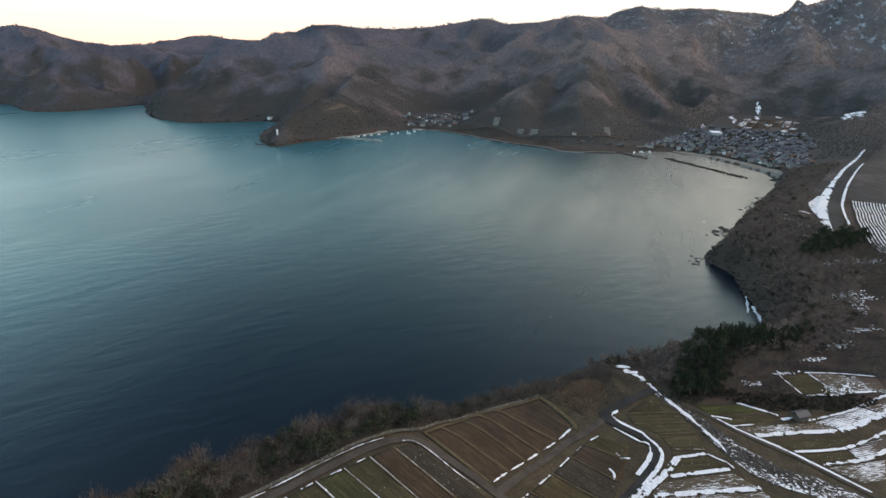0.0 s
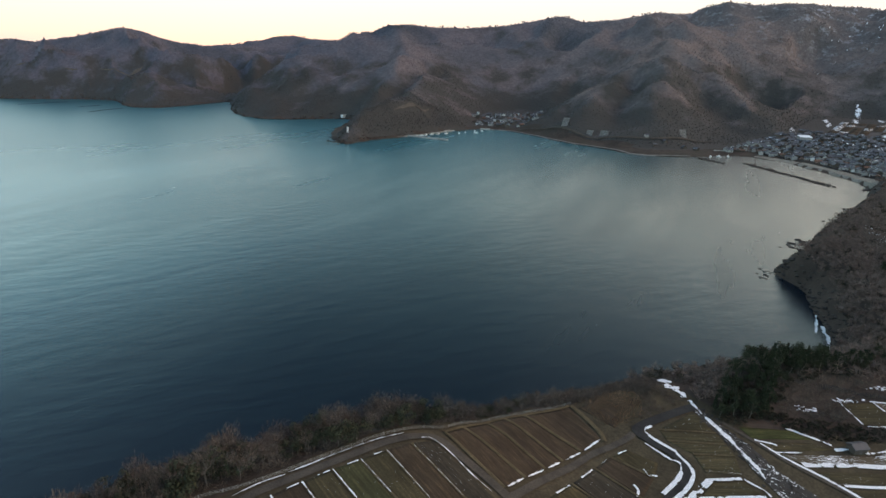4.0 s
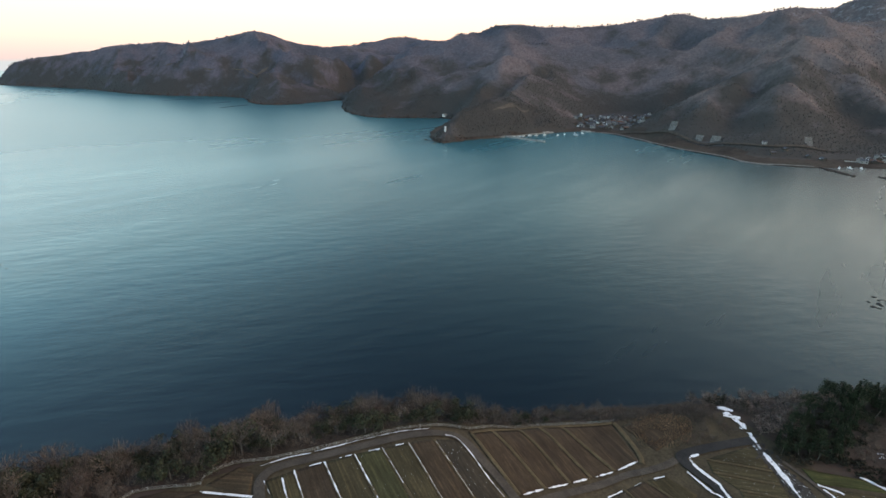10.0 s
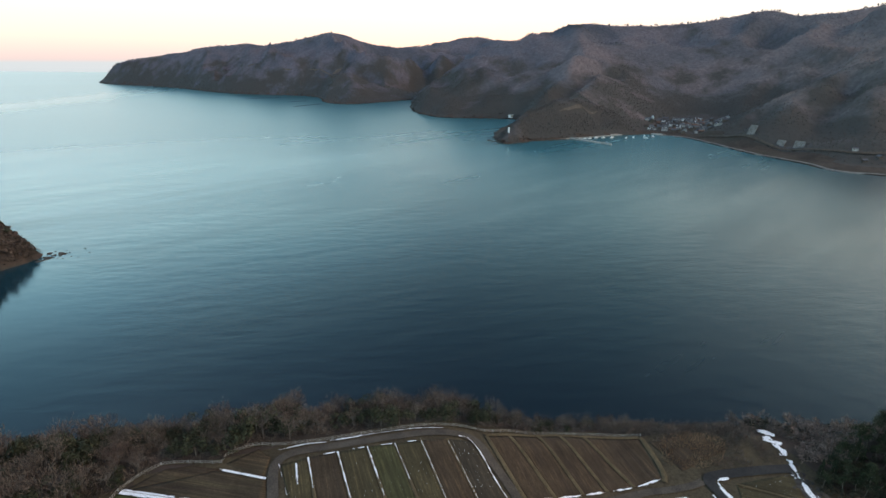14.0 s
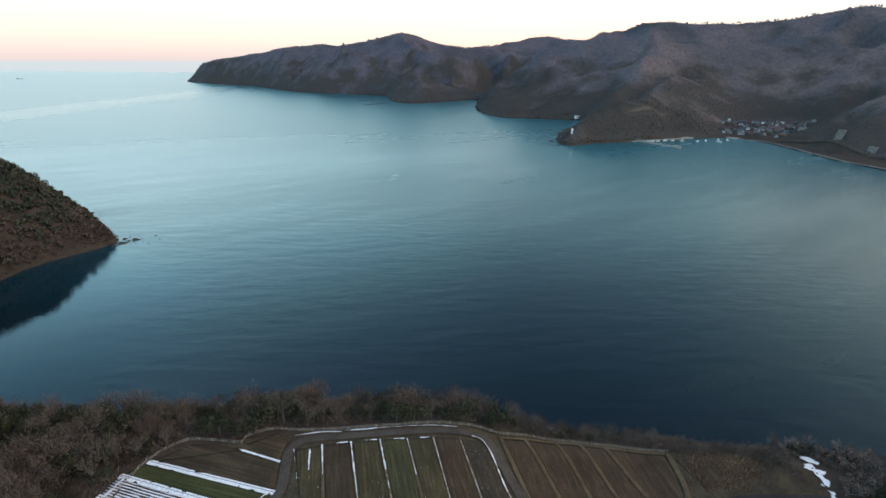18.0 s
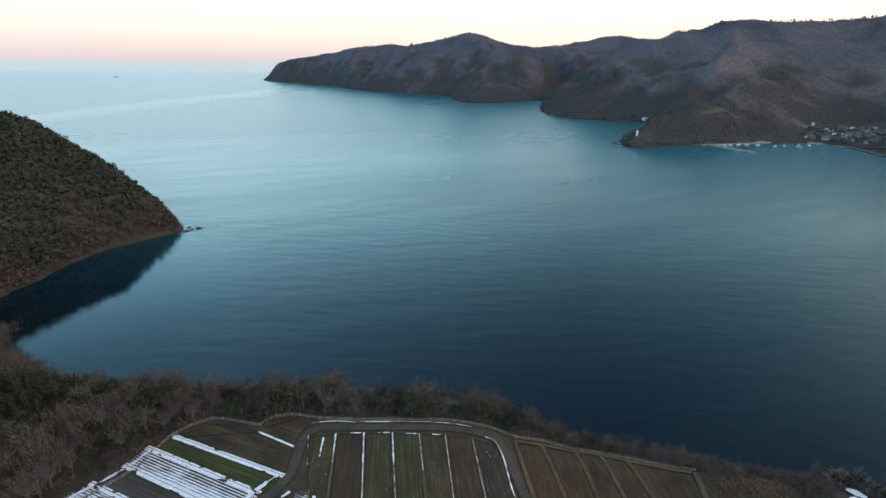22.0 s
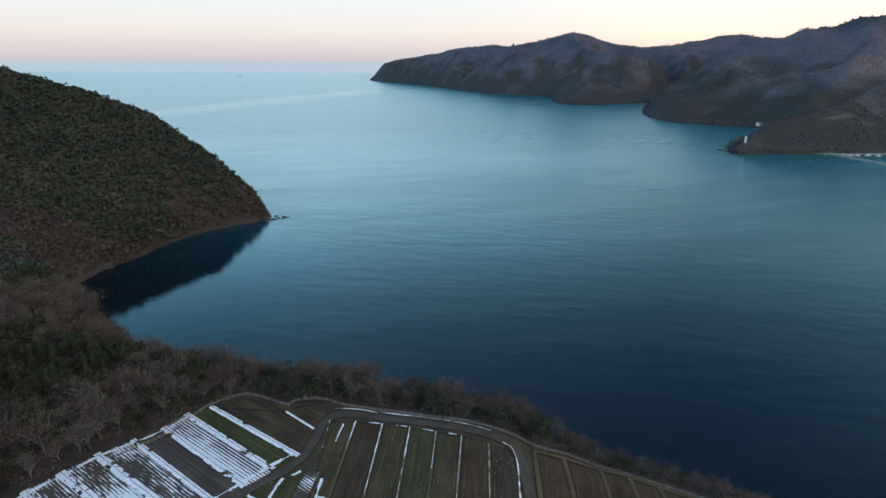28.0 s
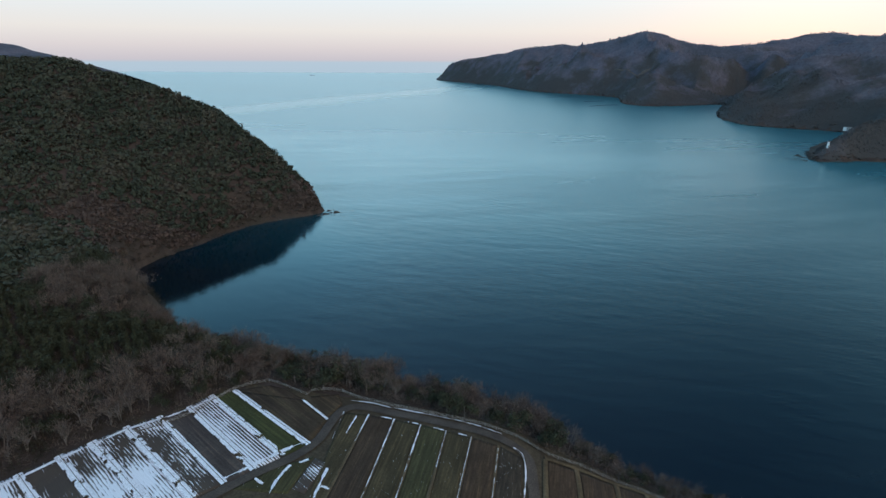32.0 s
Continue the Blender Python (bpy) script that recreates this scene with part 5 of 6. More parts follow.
# reeds and rocks
x, y = spread((154, 77, 188, 101), 0.5, rng, lambda x, y: (np.hypot((x - 171) / 14, (y - 89) / 9) < 1 + 0.3 * fbm(x, y, 6, 2, 3)) & (np.hypot((x - 166) / 3.6, (y - 88) / 2.6) > 1))
z = height(x, y)
n = len(x)
stuff("reeds", "pale dry reeds and cut stalks on a rough patch", "reeds", [slivers(np.c_[x, y, z], unit(np.c_[rng.normal(0, 0.4, (n, 2)), np.full(n, 1.0)]), rng.uniform(0.7, 1.7, n), rng.uniform(0.10, 0.26, n), rng)], REED)


def boulder(seed):
    r = np.random.default_rng(seed)
    bm = bmesh.new()
    bmesh.ops.create_icosphere(bm, subdivisions=2, radius=1)
    for v in bm.verts:
        v.co *= 1 + 0.55 * noise.noise(v.co * 1.3 + Vector((seed, 0, 0))) + 0.2 * noise.noise(v.co * 3.1)
        v.co.z *= 0.62
    me = bpy.data.meshes.new("boulder")
    bm.to_mesh(me)
    bm.free()
    me.materials.append(ROCK)
    return me


BOULDERS = [boulder(k) for k in range(6)]


def strew(places, label, group, size):
    for x, y in places:
        ob = new("boulder", BOULDERS[rng.integers(6)])
        s = float(rng.uniform(*size))
        ob.matrix_basis = pose(float(x), float(y), max(float(height(np.array([x]), np.array([y]))[0]), -0.35 * s), 0, 0, float(rng.uniform(0, 360))) @ Matrix.Diagonal((s * 1.3, s, s, 1))
        tagged(ob, label, "rock", group)


strew([(415 + rng.normal(0, 6), 128 + rng.normal(0, 5)) for _ in range(20)], "dark wet boulder off the rocky point", "rocks off the point", (0.8, 2.4))
strew([(505 + rng.normal(0, 14), 145 + rng.normal(0, 5)) for _ in range(14)], "dark wet boulder off the wooded shore", "rocks off the wooded shore", (1.0, 3.2))
strew([(640 + rng.normal(0, 40), 158 + rng.normal(0, 6)) for _ in range(16)], "dark rock in the shallow water by the shore", "rocks in the shallows", (0.8, 2.2))
strew([(459 + rng.normal(0, 10), 896 + rng.normal(0, 14)) for _ in range(18)], "dark rock off the light's point", "rocks off the light", (1.4, 3.8))
strew([(440 + rng.normal(0, 9), 866 + rng.normal(0, 6)) for _ in range(12)], "dark rock off the light's point", "rocks off the light", (1.0, 2.6))
strew([(-118 + rng.normal(0, 5), 434 + rng.normal(0, 6)) for _ in range(20)], "brown rock at the foot of the headland", "rocks off the headland", (0.7, 2.6))
strew([(-108 + rng.normal(0, 7), 438 + rng.normal(0, 7)) for k in range(12)], "low dark rock just above the water", "rocks off the headland", (0.6, 1.3))
cobbles = []
for line, wide, gap, size in ((NEAR_COAST[6:15], 5, 2.2, (0.5, 1.8)), (NEAR_COAST[15:25], 7, 1.5, (0.35, 1.1)), (NEAR_COAST[23:33], 15, 0.8, (0.6, 2.2)), (FAR_COAST[13:21], 8, 5, (1.0, 3.5)), (FAR_COAST[21:45], 10, 12, (2, 5))):
    p = spline(line, 3)
    n = int(np.linalg.norm(np.diff(p, axis=0), axis=1).sum() / gap * 2.5)
    seg = np.r_[0, np.cumsum(np.linalg.norm(np.diff(p, axis=0), axis=1))]
    s = rng.uniform(0, seg[-1], n)
    cobbles.append(scatter(np.interp(s, seg, p[:, 0]) + rng.normal(0, wide / 2, n), np.interp(s, seg, p[:, 1]) + rng.normal(0, wide / 2, n), [(v * (1, 1, 0.6), f) for v, f in CLUMP], size, rng, 0.1))
stuff("shore_stones", "dark boulders and cobbles along the waterline", "rocks", cobbles, ROCK)
x, y = spread((150, 60, 232, 130), 1.25, rng, lambda x, y: (inland(x, y) > -3) & (inland(x, y) < np.interp(x, [150, 172, 200, 215, 232], [4, 11, 17, 10, 5])))
stuff("shingle", "dark cobbles and boulders on the beach by the creek", "rocks", [scatter(x, y, [(v * (1, 1, 0.6), f) for v, f in CLUMP], (0.25, 0.85), rng, 0.05)], ROCK)
# a bleached dead tree on the shore
w, c = shapes["bare"][3]
dead = new("driftwood")
tagged(dead, "bleached dead tree standing among shore stones", "driftwood")
for name, me in (("trunk", w), ("branch", c)):
    b = new(name, me)
    b.parent = dead
dead.matrix_basis = pose(205, 104, float(height(np.array([205.0]), np.array([104.0]))[0]), 18, 10, 30) @ Matrix.Diagonal((0.7, 0.7, 0.7, 1))

# ---- villages, harbour, roads and walls ----
def painted(name, colour, rough=0.7):
    return mottled(name, 2.5, [(0.3, tuple(c * 0.85 for c in colour)), (0.7, colour)], rough, thing=0.25)


PLASTER = painted("pale_plaster", (0.36, 0.34, 0.32))
TIMBER = painted("dark_timber_wall", (0.11, 0.085, 0.07))
TILE = painted("dark_roof_tile", (0.085, 0.088, 0.098), 0.5)
RUST = painted("rusty_roof_sheet", (0.16, 0.085, 0.06), 0.6)
ROOFSNOW = snowy("roof_with_snow", [(0.3, (0.07, 0.07, 0.08)), (0.7, (0.11, 0.11, 0.12))], 0.24, 20, 3, 0.8)
GLASS, n, l, bsdf = material("window_glass")
bsdf.inputs["Base Color"].default_value, bsdf.inputs["Roughness"].default_value = (0.02, 0.025, 0.03, 1), 0.08
WHITE = painted("white_paint", (0.78, 0.78, 0.76), 0.5)


def box(x0, y0, z0, x1, y1, z1):
    v = np.array([(x, y, z) for z in (z0, z1) for x, y in ((x0, y0), (x1, y0), (x1, y1), (x0, y1))], float)
    return v, np.array([(3, 2, 1, 0), (4, 5, 6, 7), (0, 1, 5, 4), (1, 2, 6, 5), (2, 3, 7, 6), (3, 0, 4, 7)])


def gable(w, d, z, rise, eave):
    """A pitched roof with thickness and eaves."""
    a, b, t = w / 2 + eave, d / 2 + eave, 0.35
    low = z - eave * rise / (d / 2)
    v = np.array([(-a, -b, low), (a, -b, low), (a, 0, z + rise), (-a, 0, z + rise), (a, b, low), (-a, b, low),
                  (-a, -b, low + t), (a, -b, low + t), (a, 0, z + rise + t), (-a, 0, z + rise + t), (a, b, low + t), (-a, b, low + t)])
    return v, np.array([(6, 7, 8, 9), (9, 8, 10, 11), (1, 0, 3, 2), (2, 3, 5, 4), (0, 1, 7, 6), (4, 5, 11, 10), (0, 6, 9, 3), (3, 9, 11, 5), (2, 8, 7, 1), (4, 10, 8, 2)])


def walls(w, d, h, rise):
    v, f = box(-w / 2, -d / 2, -1.5, w / 2, d / 2, h)
    v = np.vstack([v, [(-w / 2, 0, h + rise * 0.98), (w / 2, 0, h + rise * 0.98)]])
    return v, f


def house(w, d, h, rise, wall, roof, label):
    ob = new("house")
    tagged(ob, label, "house")
    wv, wf = walls(w, d, h, rise)
    body = bpy.data.meshes.new("wall")
    body.from_pydata(wv.tolist(), [], wf.tolist() + [(4, 7, 8), (5, 9, 6)])
    body.materials.append(wall)
    new("wall", body).parent = ob
    new("roof", mesh("roof", *gable(w, d, h, rise, 0.7), roof)).parent = ob
    for x in (-w * 0.28, w * 0.24):
        for side in (-1, 1):
            win = new("window", mesh("window", *box(x - 0.9, side * d / 2 - 0.06, h * 0.35, x + 0.9, side * d / 2 + 0.06, h * 0.35 + 1.3), GLASS))
            win.parent = ob
    return ob


HOUSES = [
    house(12, 8, 5.2, 2.4, PLASTER, ROOFSNOW, "village house with pale walls and snow on its tiled roof"),
    house(10, 7, 3.4, 2.2, TIMBER, ROOFSNOW, "low timber village house with a snow-dusted roof"),
    house(13, 9, 5.6, 2.8, TIMBER, TILE, "dark timber village house with a grey tiled roof"),
    house(9, 7, 5.0, 2.0, PLASTER, TILE, "village house with pale walls and a grey tiled roof"),
    house(11, 8, 3.2, 2.0, TIMBER, RUST, "low village house with a rust-brown sheet roof"),
    house(8, 6, 5.4, 1.6, WHITE, TILE, "white-walled village house with a dark roof"),
]


def settle(places, group, turn, chances):
    for x, y in places:
        k = rng.choice(len(HOUSES), p=chances)
        z = float(height(np.array([x]), np.array([y]))[0])
        a = turn + float(rng.normal(0, 8)) + 90 * int(rng.random() < 0.35)
        s = float(rng.uniform(0.65, 0.95))
        made = copy_thing(HOUSES[k], pose(float(x), float(y), z, 0, 0, a))
        made.scale = (s, s, s)
        tagged(made, group=group)


def in_village(k, grow=1.0):
    (cx, cy), a, b, turn = VILLAGES[k]
    c, s = math.cos(turn), math.sin(turn)
    return lambda x, y: ((((x - cx) * c + (y - cy) * s) / a) ** 2 + ((-(x - cx) * s + (y - cy) * c) / b) ** 2 < grow) & (inland(x, y) > 22)


x, y = spread((780, 120, 1330, 470), 10.8, rng, lambda x, y: (inland(x, y) > 22) & (inland(x, y) < 330) & (height(x, y) < 17) & (y > 150 + (x - 880) * 0.16) & (y < 425))
keep = rng.random(len(x)) < np.where(inland(x, y) < 190, 0.95, 0.55)
x, y = x[keep], y[keep]
order = np.argsort(inland(x, y))
x, y = x[order], y[order]
settle(np.c_[x, y][:225], "houses of the large village", 28, [0.15, 0.15, 0.26, 0.22, 0.14, 0.08])
rows = [[], []]
for px, py in np.c_[x, y][225:]:
    w, d, h = rng.uniform(7, 11), rng.uniform(5, 7), rng.uniform(3, 5)
    a = radians(28 + rng.normal(0, 8) + 90 * int(rng.random() < 0.35))
    for k, (v, f) in enumerate((walls(w, d, h, 2.0), gable(w, d, h, 2.0, 0.6))):
        v = v @ np.array([(math.cos(a), math.sin(a), 0), (-math.sin(a), math.cos(a), 0), (0, 0, 1)]) + (px, py, float(height(np.array([px]), np.array([py]))[0]))
        rows[k].append((v, f))
far_house = stuff("far_houses", "small timber houses with snowy roofs up the valley", "houses", rows[0] + rows[1], TIMBER)
far_house.data.materials.append(ROOFSNOW)
slot = np.zeros(len(far_house.data.polygons), np.int32)
slot[sum(len(f) for v, f in rows[0]):] = 1
far_house.data.polygons.foreach_set("material_index", slot)
x, y = spread((760, 820, 1120, 1080), 17, rng, lambda x, y: in_village(1)(x, y) & (height(x, y) < 30))
settle(np.c_[x, y], "houses of the harbour village", -35, [0.15, 0.15, 0.26, 0.22, 0.14, 0.08])
settle([(902, 470), (890, 500), (880, 530), (905, 450), (868, 505)], "houses by the coast road", 60, [0.1, 0.3, 0.2, 0.1, 0.3, 0.0])
for h in HOUSES:
    for o in (*h.children_recursive, h):
        bpy.data.objects.remove(o)


def lump(name, parts, mat, parent=None):
    me = mesh(name, *merge(parts), mat)
    ob = new(name, me)
    ob.parent = parent
    return ob


# a white building beyond the light's point
white = tagged(new("harbour_building"), "white two-storey building by the cove beyond the point", "building")
lump("wall", [box(-11, -6, -3, 11, 6, 8)], WHITE, white)
lump("roof", [box(-11.4, -6.4, 8, 11.4, 6.4, 8.6)], CONCRETE, white)
for k in range(6):
    for z in (1.5, 5.0):
        pane = lump("window", [box(-9.4 + 3.4 * k, -6.06, z, -7.4 + 3.4 * k, -5.9, z + 1.6)], GLASS, white)
        lump("sill", [box(-9.6 + 3.4 * k, -6.25, z - 0.15, -7.2 + 3.4 * k, -5.95, z)], CONCRETE, pane)
        lump("lintel", [box(-9.6 + 3.4 * k, -6.2, z + 1.6, -7.2 + 3.4 * k, -5.95, z + 1.8)], CONCRETE, pane)
white.matrix_basis = pose(663, 1239, 5.5, 0, 0, 20) @ Matrix.Diagonal((0.65, 0.65, 0.65, 1))
hall = tagged(new("village_hall"), "large pale hall with a flat snowy roof among houses", "building")
lump("wall", [box(-16, -9, -2, 16, 9, 9)], PLASTER, hall)
lump("roof", [box(-16.5, -9.5, 9, 16.5, 9.5, 10)], SNOW, hall)
for k in range(7):
    pane = lump("window", [box(-14 + 4.2 * k, -9.1, 4.5, -11.6 + 4.2 * k, -8.9, 6.6)], GLASS, hall)
    lump("sill", [box(-14.2 + 4.2 * k, -9.3, 4.3, -11.4 + 4.2 * k, -8.95, 4.5)], CONCRETE, pane)
hall.matrix_basis = pose(1136, 372, float(height(np.array([1136.0]), np.array([372.0]))[0]), 0, 0, 30)


def turned(profile, sides=14):
    """A body turned from (radius, height) pairs."""
    a = np.arange(sides) / sides * 2 * math.pi
    v = np.vstack([np.c_[np.cos(a) * r, np.sin(a) * r, np.full(sides, z)] for r, z in profile])
    f = [(k * sides + i, k * sides + (i + 1) % sides, (k + 1) * sides + (i + 1) % sides, (k + 1) * sides + i) for k in range(len(profile) - 1) for i in range(sides)]
    return v, np.array(f)


# the small white light on the point
light_at = (484.0, 885.0)
beacon = tagged(new("lighthouse"), "small white round lighthouse on the wooded point", "lighthouse")
lump("tower", [turned([(2.0, -2), (1.9, 0), (1.45, 7.2), (1.9, 7.4), (1.9, 7.7), (1.2, 7.7)])], WHITE, beacon)
lump("door", [box(-0.5, -2.05, 0.1, 0.5, -1.6, 2.2)], TIMBER, beacon.children[0])
lump("lantern", [turned([(1.0, 7.7), (1.0, 9.0), (0.02, 9.8)])], GLASS, beacon)
lump("gallery", [turned([(1.85, 7.7), (1.9, 8.5), (1.8, 8.5), (1.75, 7.7)])], WHITE, beacon)
beacon.matrix_basis = pose(*light_at, float(height(np.array([light_at[0]]), np.array([light_at[1]]))[0]) + 0.3)


# moles, breakwaters and boats
def pier(line, width, top, name, label):
    ob = tagged(new(name), label, "breakwater")
    for (ax, ay), (bx, by) in zip(line, line[1:]):
        d = math.hypot(bx - ax, by - ay)
        seg = lump("caisson", [box(0, -width / 2, -4, d - 0.3, width / 2, top), box(0, width / 2 - 0.8, top, d - 0.3, width / 2, top + 1.0)], CONCRETE, ob)
        seg.matrix_basis = Matrix.Translation((ax, ay, 0)) @ Matrix.Rotation(math.atan2(by - ay, bx - ax), 4, "Z")
    return ob


pier([(612, 884), (618, 862), (626, 838), (634, 814), (641, 790)], 4.5, 2.0, "mole", "long grey concrete mole sheltering the harbour")
pier([(560, 882), (600, 880), (660, 887), (744, 901)], 7, 1.8, "quay", "grey concrete quay along the foot of the point")
pier([(810, 890), (822, 872)], 6, 1.6, "jetty", "short grey concrete jetty at the village")
pier([(930, 432), (944, 419)], 4, 3.4, "sea_wall", "white-topped sea wall behind the little harbour")
pier([(947, 416), (962, 403)], 4, 3.4, "sea_wall", "white-topped sea wall behind the little harbour")
pier([(965, 400), (975, 391)], 4, 3.4, "sea_wall", "white-topped sea wall behind the little harbour")


def rock_wall(a, b, wide, label):
    ob = tagged(new("rock_breakwater"), label, "breakwater")
    n = int(math.hypot(b[0] - a[0], b[1] - a[1]) / 2.2)
    for i in range(n * 2):
        t = (i + 0.5) / n / 2
        s = float(rng.uniform(1.3, 2.4))
        r = new("block", BOULDERS[rng.integers(6)])
        r.parent = ob
        r.matrix_basis = pose(a[0] + (b[0] - a[0]) * t + float(rng.normal(0, wide / 4)), a[1] + (b[1] - a[1]) * t + float(rng.normal(0, wide / 4)), 0.2, 0, 0, float(rng.uniform(0, 360))) @ Matrix.Diagonal((s * 1.2, s, s, 1))
    return ob


rock_wall((864, 350), (790, 214), 9, "low dark rock breakwater off the beach")
rock_wall((858, 424), (836, 368), 8, "grey rock breakwater at the little harbour")
rock_wall((838, 176), (798, 182), 4, "short dark rock groyne at the beach's end")


def boat():
    ob = tagged(new("boat"), "small white fishing boat moored in the harbour", "boat", "moored boats")
    v = np.array([(-4.5, -1.3, 0.9), (-4.5, 1.3, 0.9), (2.5, 1.5, 1.1), (2.5, -1.5, 1.1), (5.5, 0, 1.7), (-4.2, -0.9, -0.4), (-4.2, 0.9, -0.4), (2.2, 0.8, -0.4), (2.2, -0.8, -0.4), (4.6, 0, -0.3)], float)
    hull = bpy.data.meshes.new("hull")
    hull.from_pydata(v.tolist(), [], [(0, 3, 2, 1), (3, 4, 2), (0, 5, 8, 3), (1, 2, 7, 6), (3, 8, 9, 4), (2, 4, 9, 7), (0, 1, 6, 5), (5, 6, 7, 8), (8, 7, 9)])
    hull.materials.append(WHITE)
    new("hull", hull).parent = ob
    cabin = lump("cabin", [box(-1.6, -0.8, 1.0, 0.8, 0.8, 2.7)], WHITE, ob)
    lump("windscreen", [box(0.78, -0.65, 1.9, 0.86, 0.65, 2.5)], GLASS, cabin)
    lump("mast", [box(-0.2, -0.06, 2.7, -0.08, 0.06, 4.6)], CONCRETE, ob)
    return ob


first_boat = boat()
first_boat.matrix_basis = pose(724, 858, 0, 0, 0, 30)
for x, y, a in ((744, 862, 60), (700, 870, 10), (682, 873, 190), (668, 876, 5), (652, 874, 200), (640, 872, 170), (760, 846, 120), (775, 868, 40), (626, 868, 15), (790, 862, 80), (880, 412, 20), (893, 405, 70), (905, 396, 40)):
    copy_thing(first_boat, pose(x, y, 0, 0, 0, a))
ship = tagged(new("cargo_ship"), "dark cargo ship far out on the open sea", "ship")
lump("hull", [box(-32, -5, -1, 32, 5, 4)], TILE, ship)
lump("bridge", [box(-30, -4, 4, -20, 4, 11)], TIMBER, ship)
lump("crane", [box(6, -1, 4, 8, 1, 10)], TIMBER, ship)
ship.matrix_basis = pose(-1835, 4060, 0, 0, 0, 12) @ Matrix.Diagonal((0.55, 0.55, 0.55, 1))

# beaches, roads, cuttings
strip("beach", "narrow grey sand beach before the village", "beach", ((800, 176), (838, 188), (868, 214), (900, 262), (930, 318), (942, 370)), [8, 16, 22, 22, 18, 10], SAND, 0.35, kind="structure", cells=5, step=5)
strip("road", "grey coast road behind the beach", "road", ((838, 160), (880, 205), (918, 262), (948, 318), (962, 372)), 7, ASPHALT, 1.2, kind="structure", cells=3, step=6)
strip("coast_road", "pale coast road with a wall under the mountain", "road", ((1015, 470), (975, 484), (930, 492), (880, 517), (860, 560), (855, 610), (853, 660), (858, 710), (864, 757), (856, 820)), 5, GRAVEL, 2.0, kind="structure", cells=3, step=6)
strip("revetment", "pale stone revetment along the water under the road", "wall", [(x + 3, y) for x, y in FAR_COAST[5:12]], 5, FACING, 0.9, kind="structure", cells=2, step=6, crown=0.6)
strip("highway", "grey curving coast highway with snow on its verge", "road", ((470, 56), (500, 64), (557, 76), (643, 88), (708, 94), (812, 99), (908, 101), (1000, 106), (1075, 112), (1150, 118)), 9, ASPHALT, 1.6, kind="structure", cells=4, step=6)
more = [ribbon("", [(470, 63), (500, 72), (557, 84.5), (643, 96), (708, 100.5), (812, 105), (908, 107)], [5, 9, 9, 5, 4, 5, 3], None, 1.5, 3, 6, 0.55, 140),
        ribbon("", [(500, 56), (557, 69), (643, 82), (708, 88), (812, 93)], [1.5, 2, 2.5, 2, 1.5], None, 1.6, 3, 3, 0.4, 141),
        ribbon("", [(512, 77), (545, 85), (585, 93), (628, 99)], [5, 13, 13, 4], None, 0.9, 2.0, 9, 0.4, 142)]
for k, (x, y, a, b, turn) in enumerate(((1609, 432, 24, 9, 25), (1586, 424, 28, 8, 25), (1459, 446, 30, 12, 20), (1537, 365, 30, 12, 20), (1258, 440, 26, 12, 20), (1350, 199, 40, 20, 10), (1374, 184, 26, 14, 10), (1495, 400, 40, 12, 20), (1400, 420, 40, 10, 15), (520, 92, 8, 4, 60))):
    c, s = math.cos(radians(turn)), math.sin(radians(turn))
    more.append(ribbon("", [(x - a * c, y - a * s), (x, y), (x + a * c, y + a * s)], [b * 0.6, b * 2, b * 0.6], None, 0.7 if x > 600 else 0.6, 2.0 if x > 600 else 0.5, 14, 1.5, 150 + k))
for k in range(40):
    a, d = float(rng.uniform(0, 6.28)), float(rng.uniform(0, 1))
    x, y = 2060 + 260 * math.cos(a) * d, 560 + 200 * math.sin(a) * d
    w = float(rng.uniform(1, 2.4))
    more.append(ribbon("", [(x, y), (x - w * 1.4, y - w * 0.6), (x - w * 3, y - w)], [w * 0.4, w, w * 0.4], None, 2.5, 4, 4, 0.7, 200 + k))
flecks = []
for x, y, a, b, turn, n in ((400, 52, 12, 4, -30, 60), (412, 44, 12, 4, -35, 60), (360, 30, 12, 5, -40, 110), (350, 25, 7, 4, 10, 60), (322, 20, 9, 3, -40, 50), (300, 25, 9, 2.5, -40, 50), (262, 16, 12, 2.5, -30, 60),
                            (276, 31, 7, 1.6, -35, 30), (255, 37, 6, 1.4, -35, 30), (236, 44, 5, 1.6, -35, 30), (440, 66, 16, 7, 20, 120), (470, 80, 14, 6, 40, 120), (490, 94, 14, 6, 30, 90), (425, 30, 10, 4, -30, 50)):
    c, d = math.cos(radians(turn)), math.sin(radians(turn))
    u, v = rng.normal(0, a / 2, n), rng.normal(0, b / 2, n)
    flecks.append(scatter(x + u * c - v * d, y + u * d + v * c, [(w * (1, 0.8, 0.3), f) for w, f in CLUMP], (0.2, 0.85), rng, -0.35))
stuff("snow_flecks", "broken flecks of old snow among slope brush", "snow", flecks, SNOW)
SOILS["paddy"] = snowy("snowed_paddy", [(0.3, UMBER), (0.7, (0.10, 0.085, 0.06))], 0.46, 20, 3, 0.3)
for row in range(7):
    for col in range(9):
        if rng.random() < 0.25:
            continue
        u, v = 1150 + 38 * col, 300 + 0.19 * (38 * col) + (row - 3) * 17
        p = [(u - 17, v - 7 - 3.2), (u + 17, v - 7 + 3.2), (u + 16, v + 7 + 3.2), (u - 18, v + 7 - 3.2)]
        if float(height(np.array([u]), np.array([v]))[0]) < 26:
            plot(p, str(rng.choice(["paddy", "paddy", "brown", "brown", "half"])), "flat paddy field in the valley, partly under snow", 0, 0.5, 4.0)
stuff("far_snow", "thin patches of snow on far fields and slopes", "snow", more, SNOW)
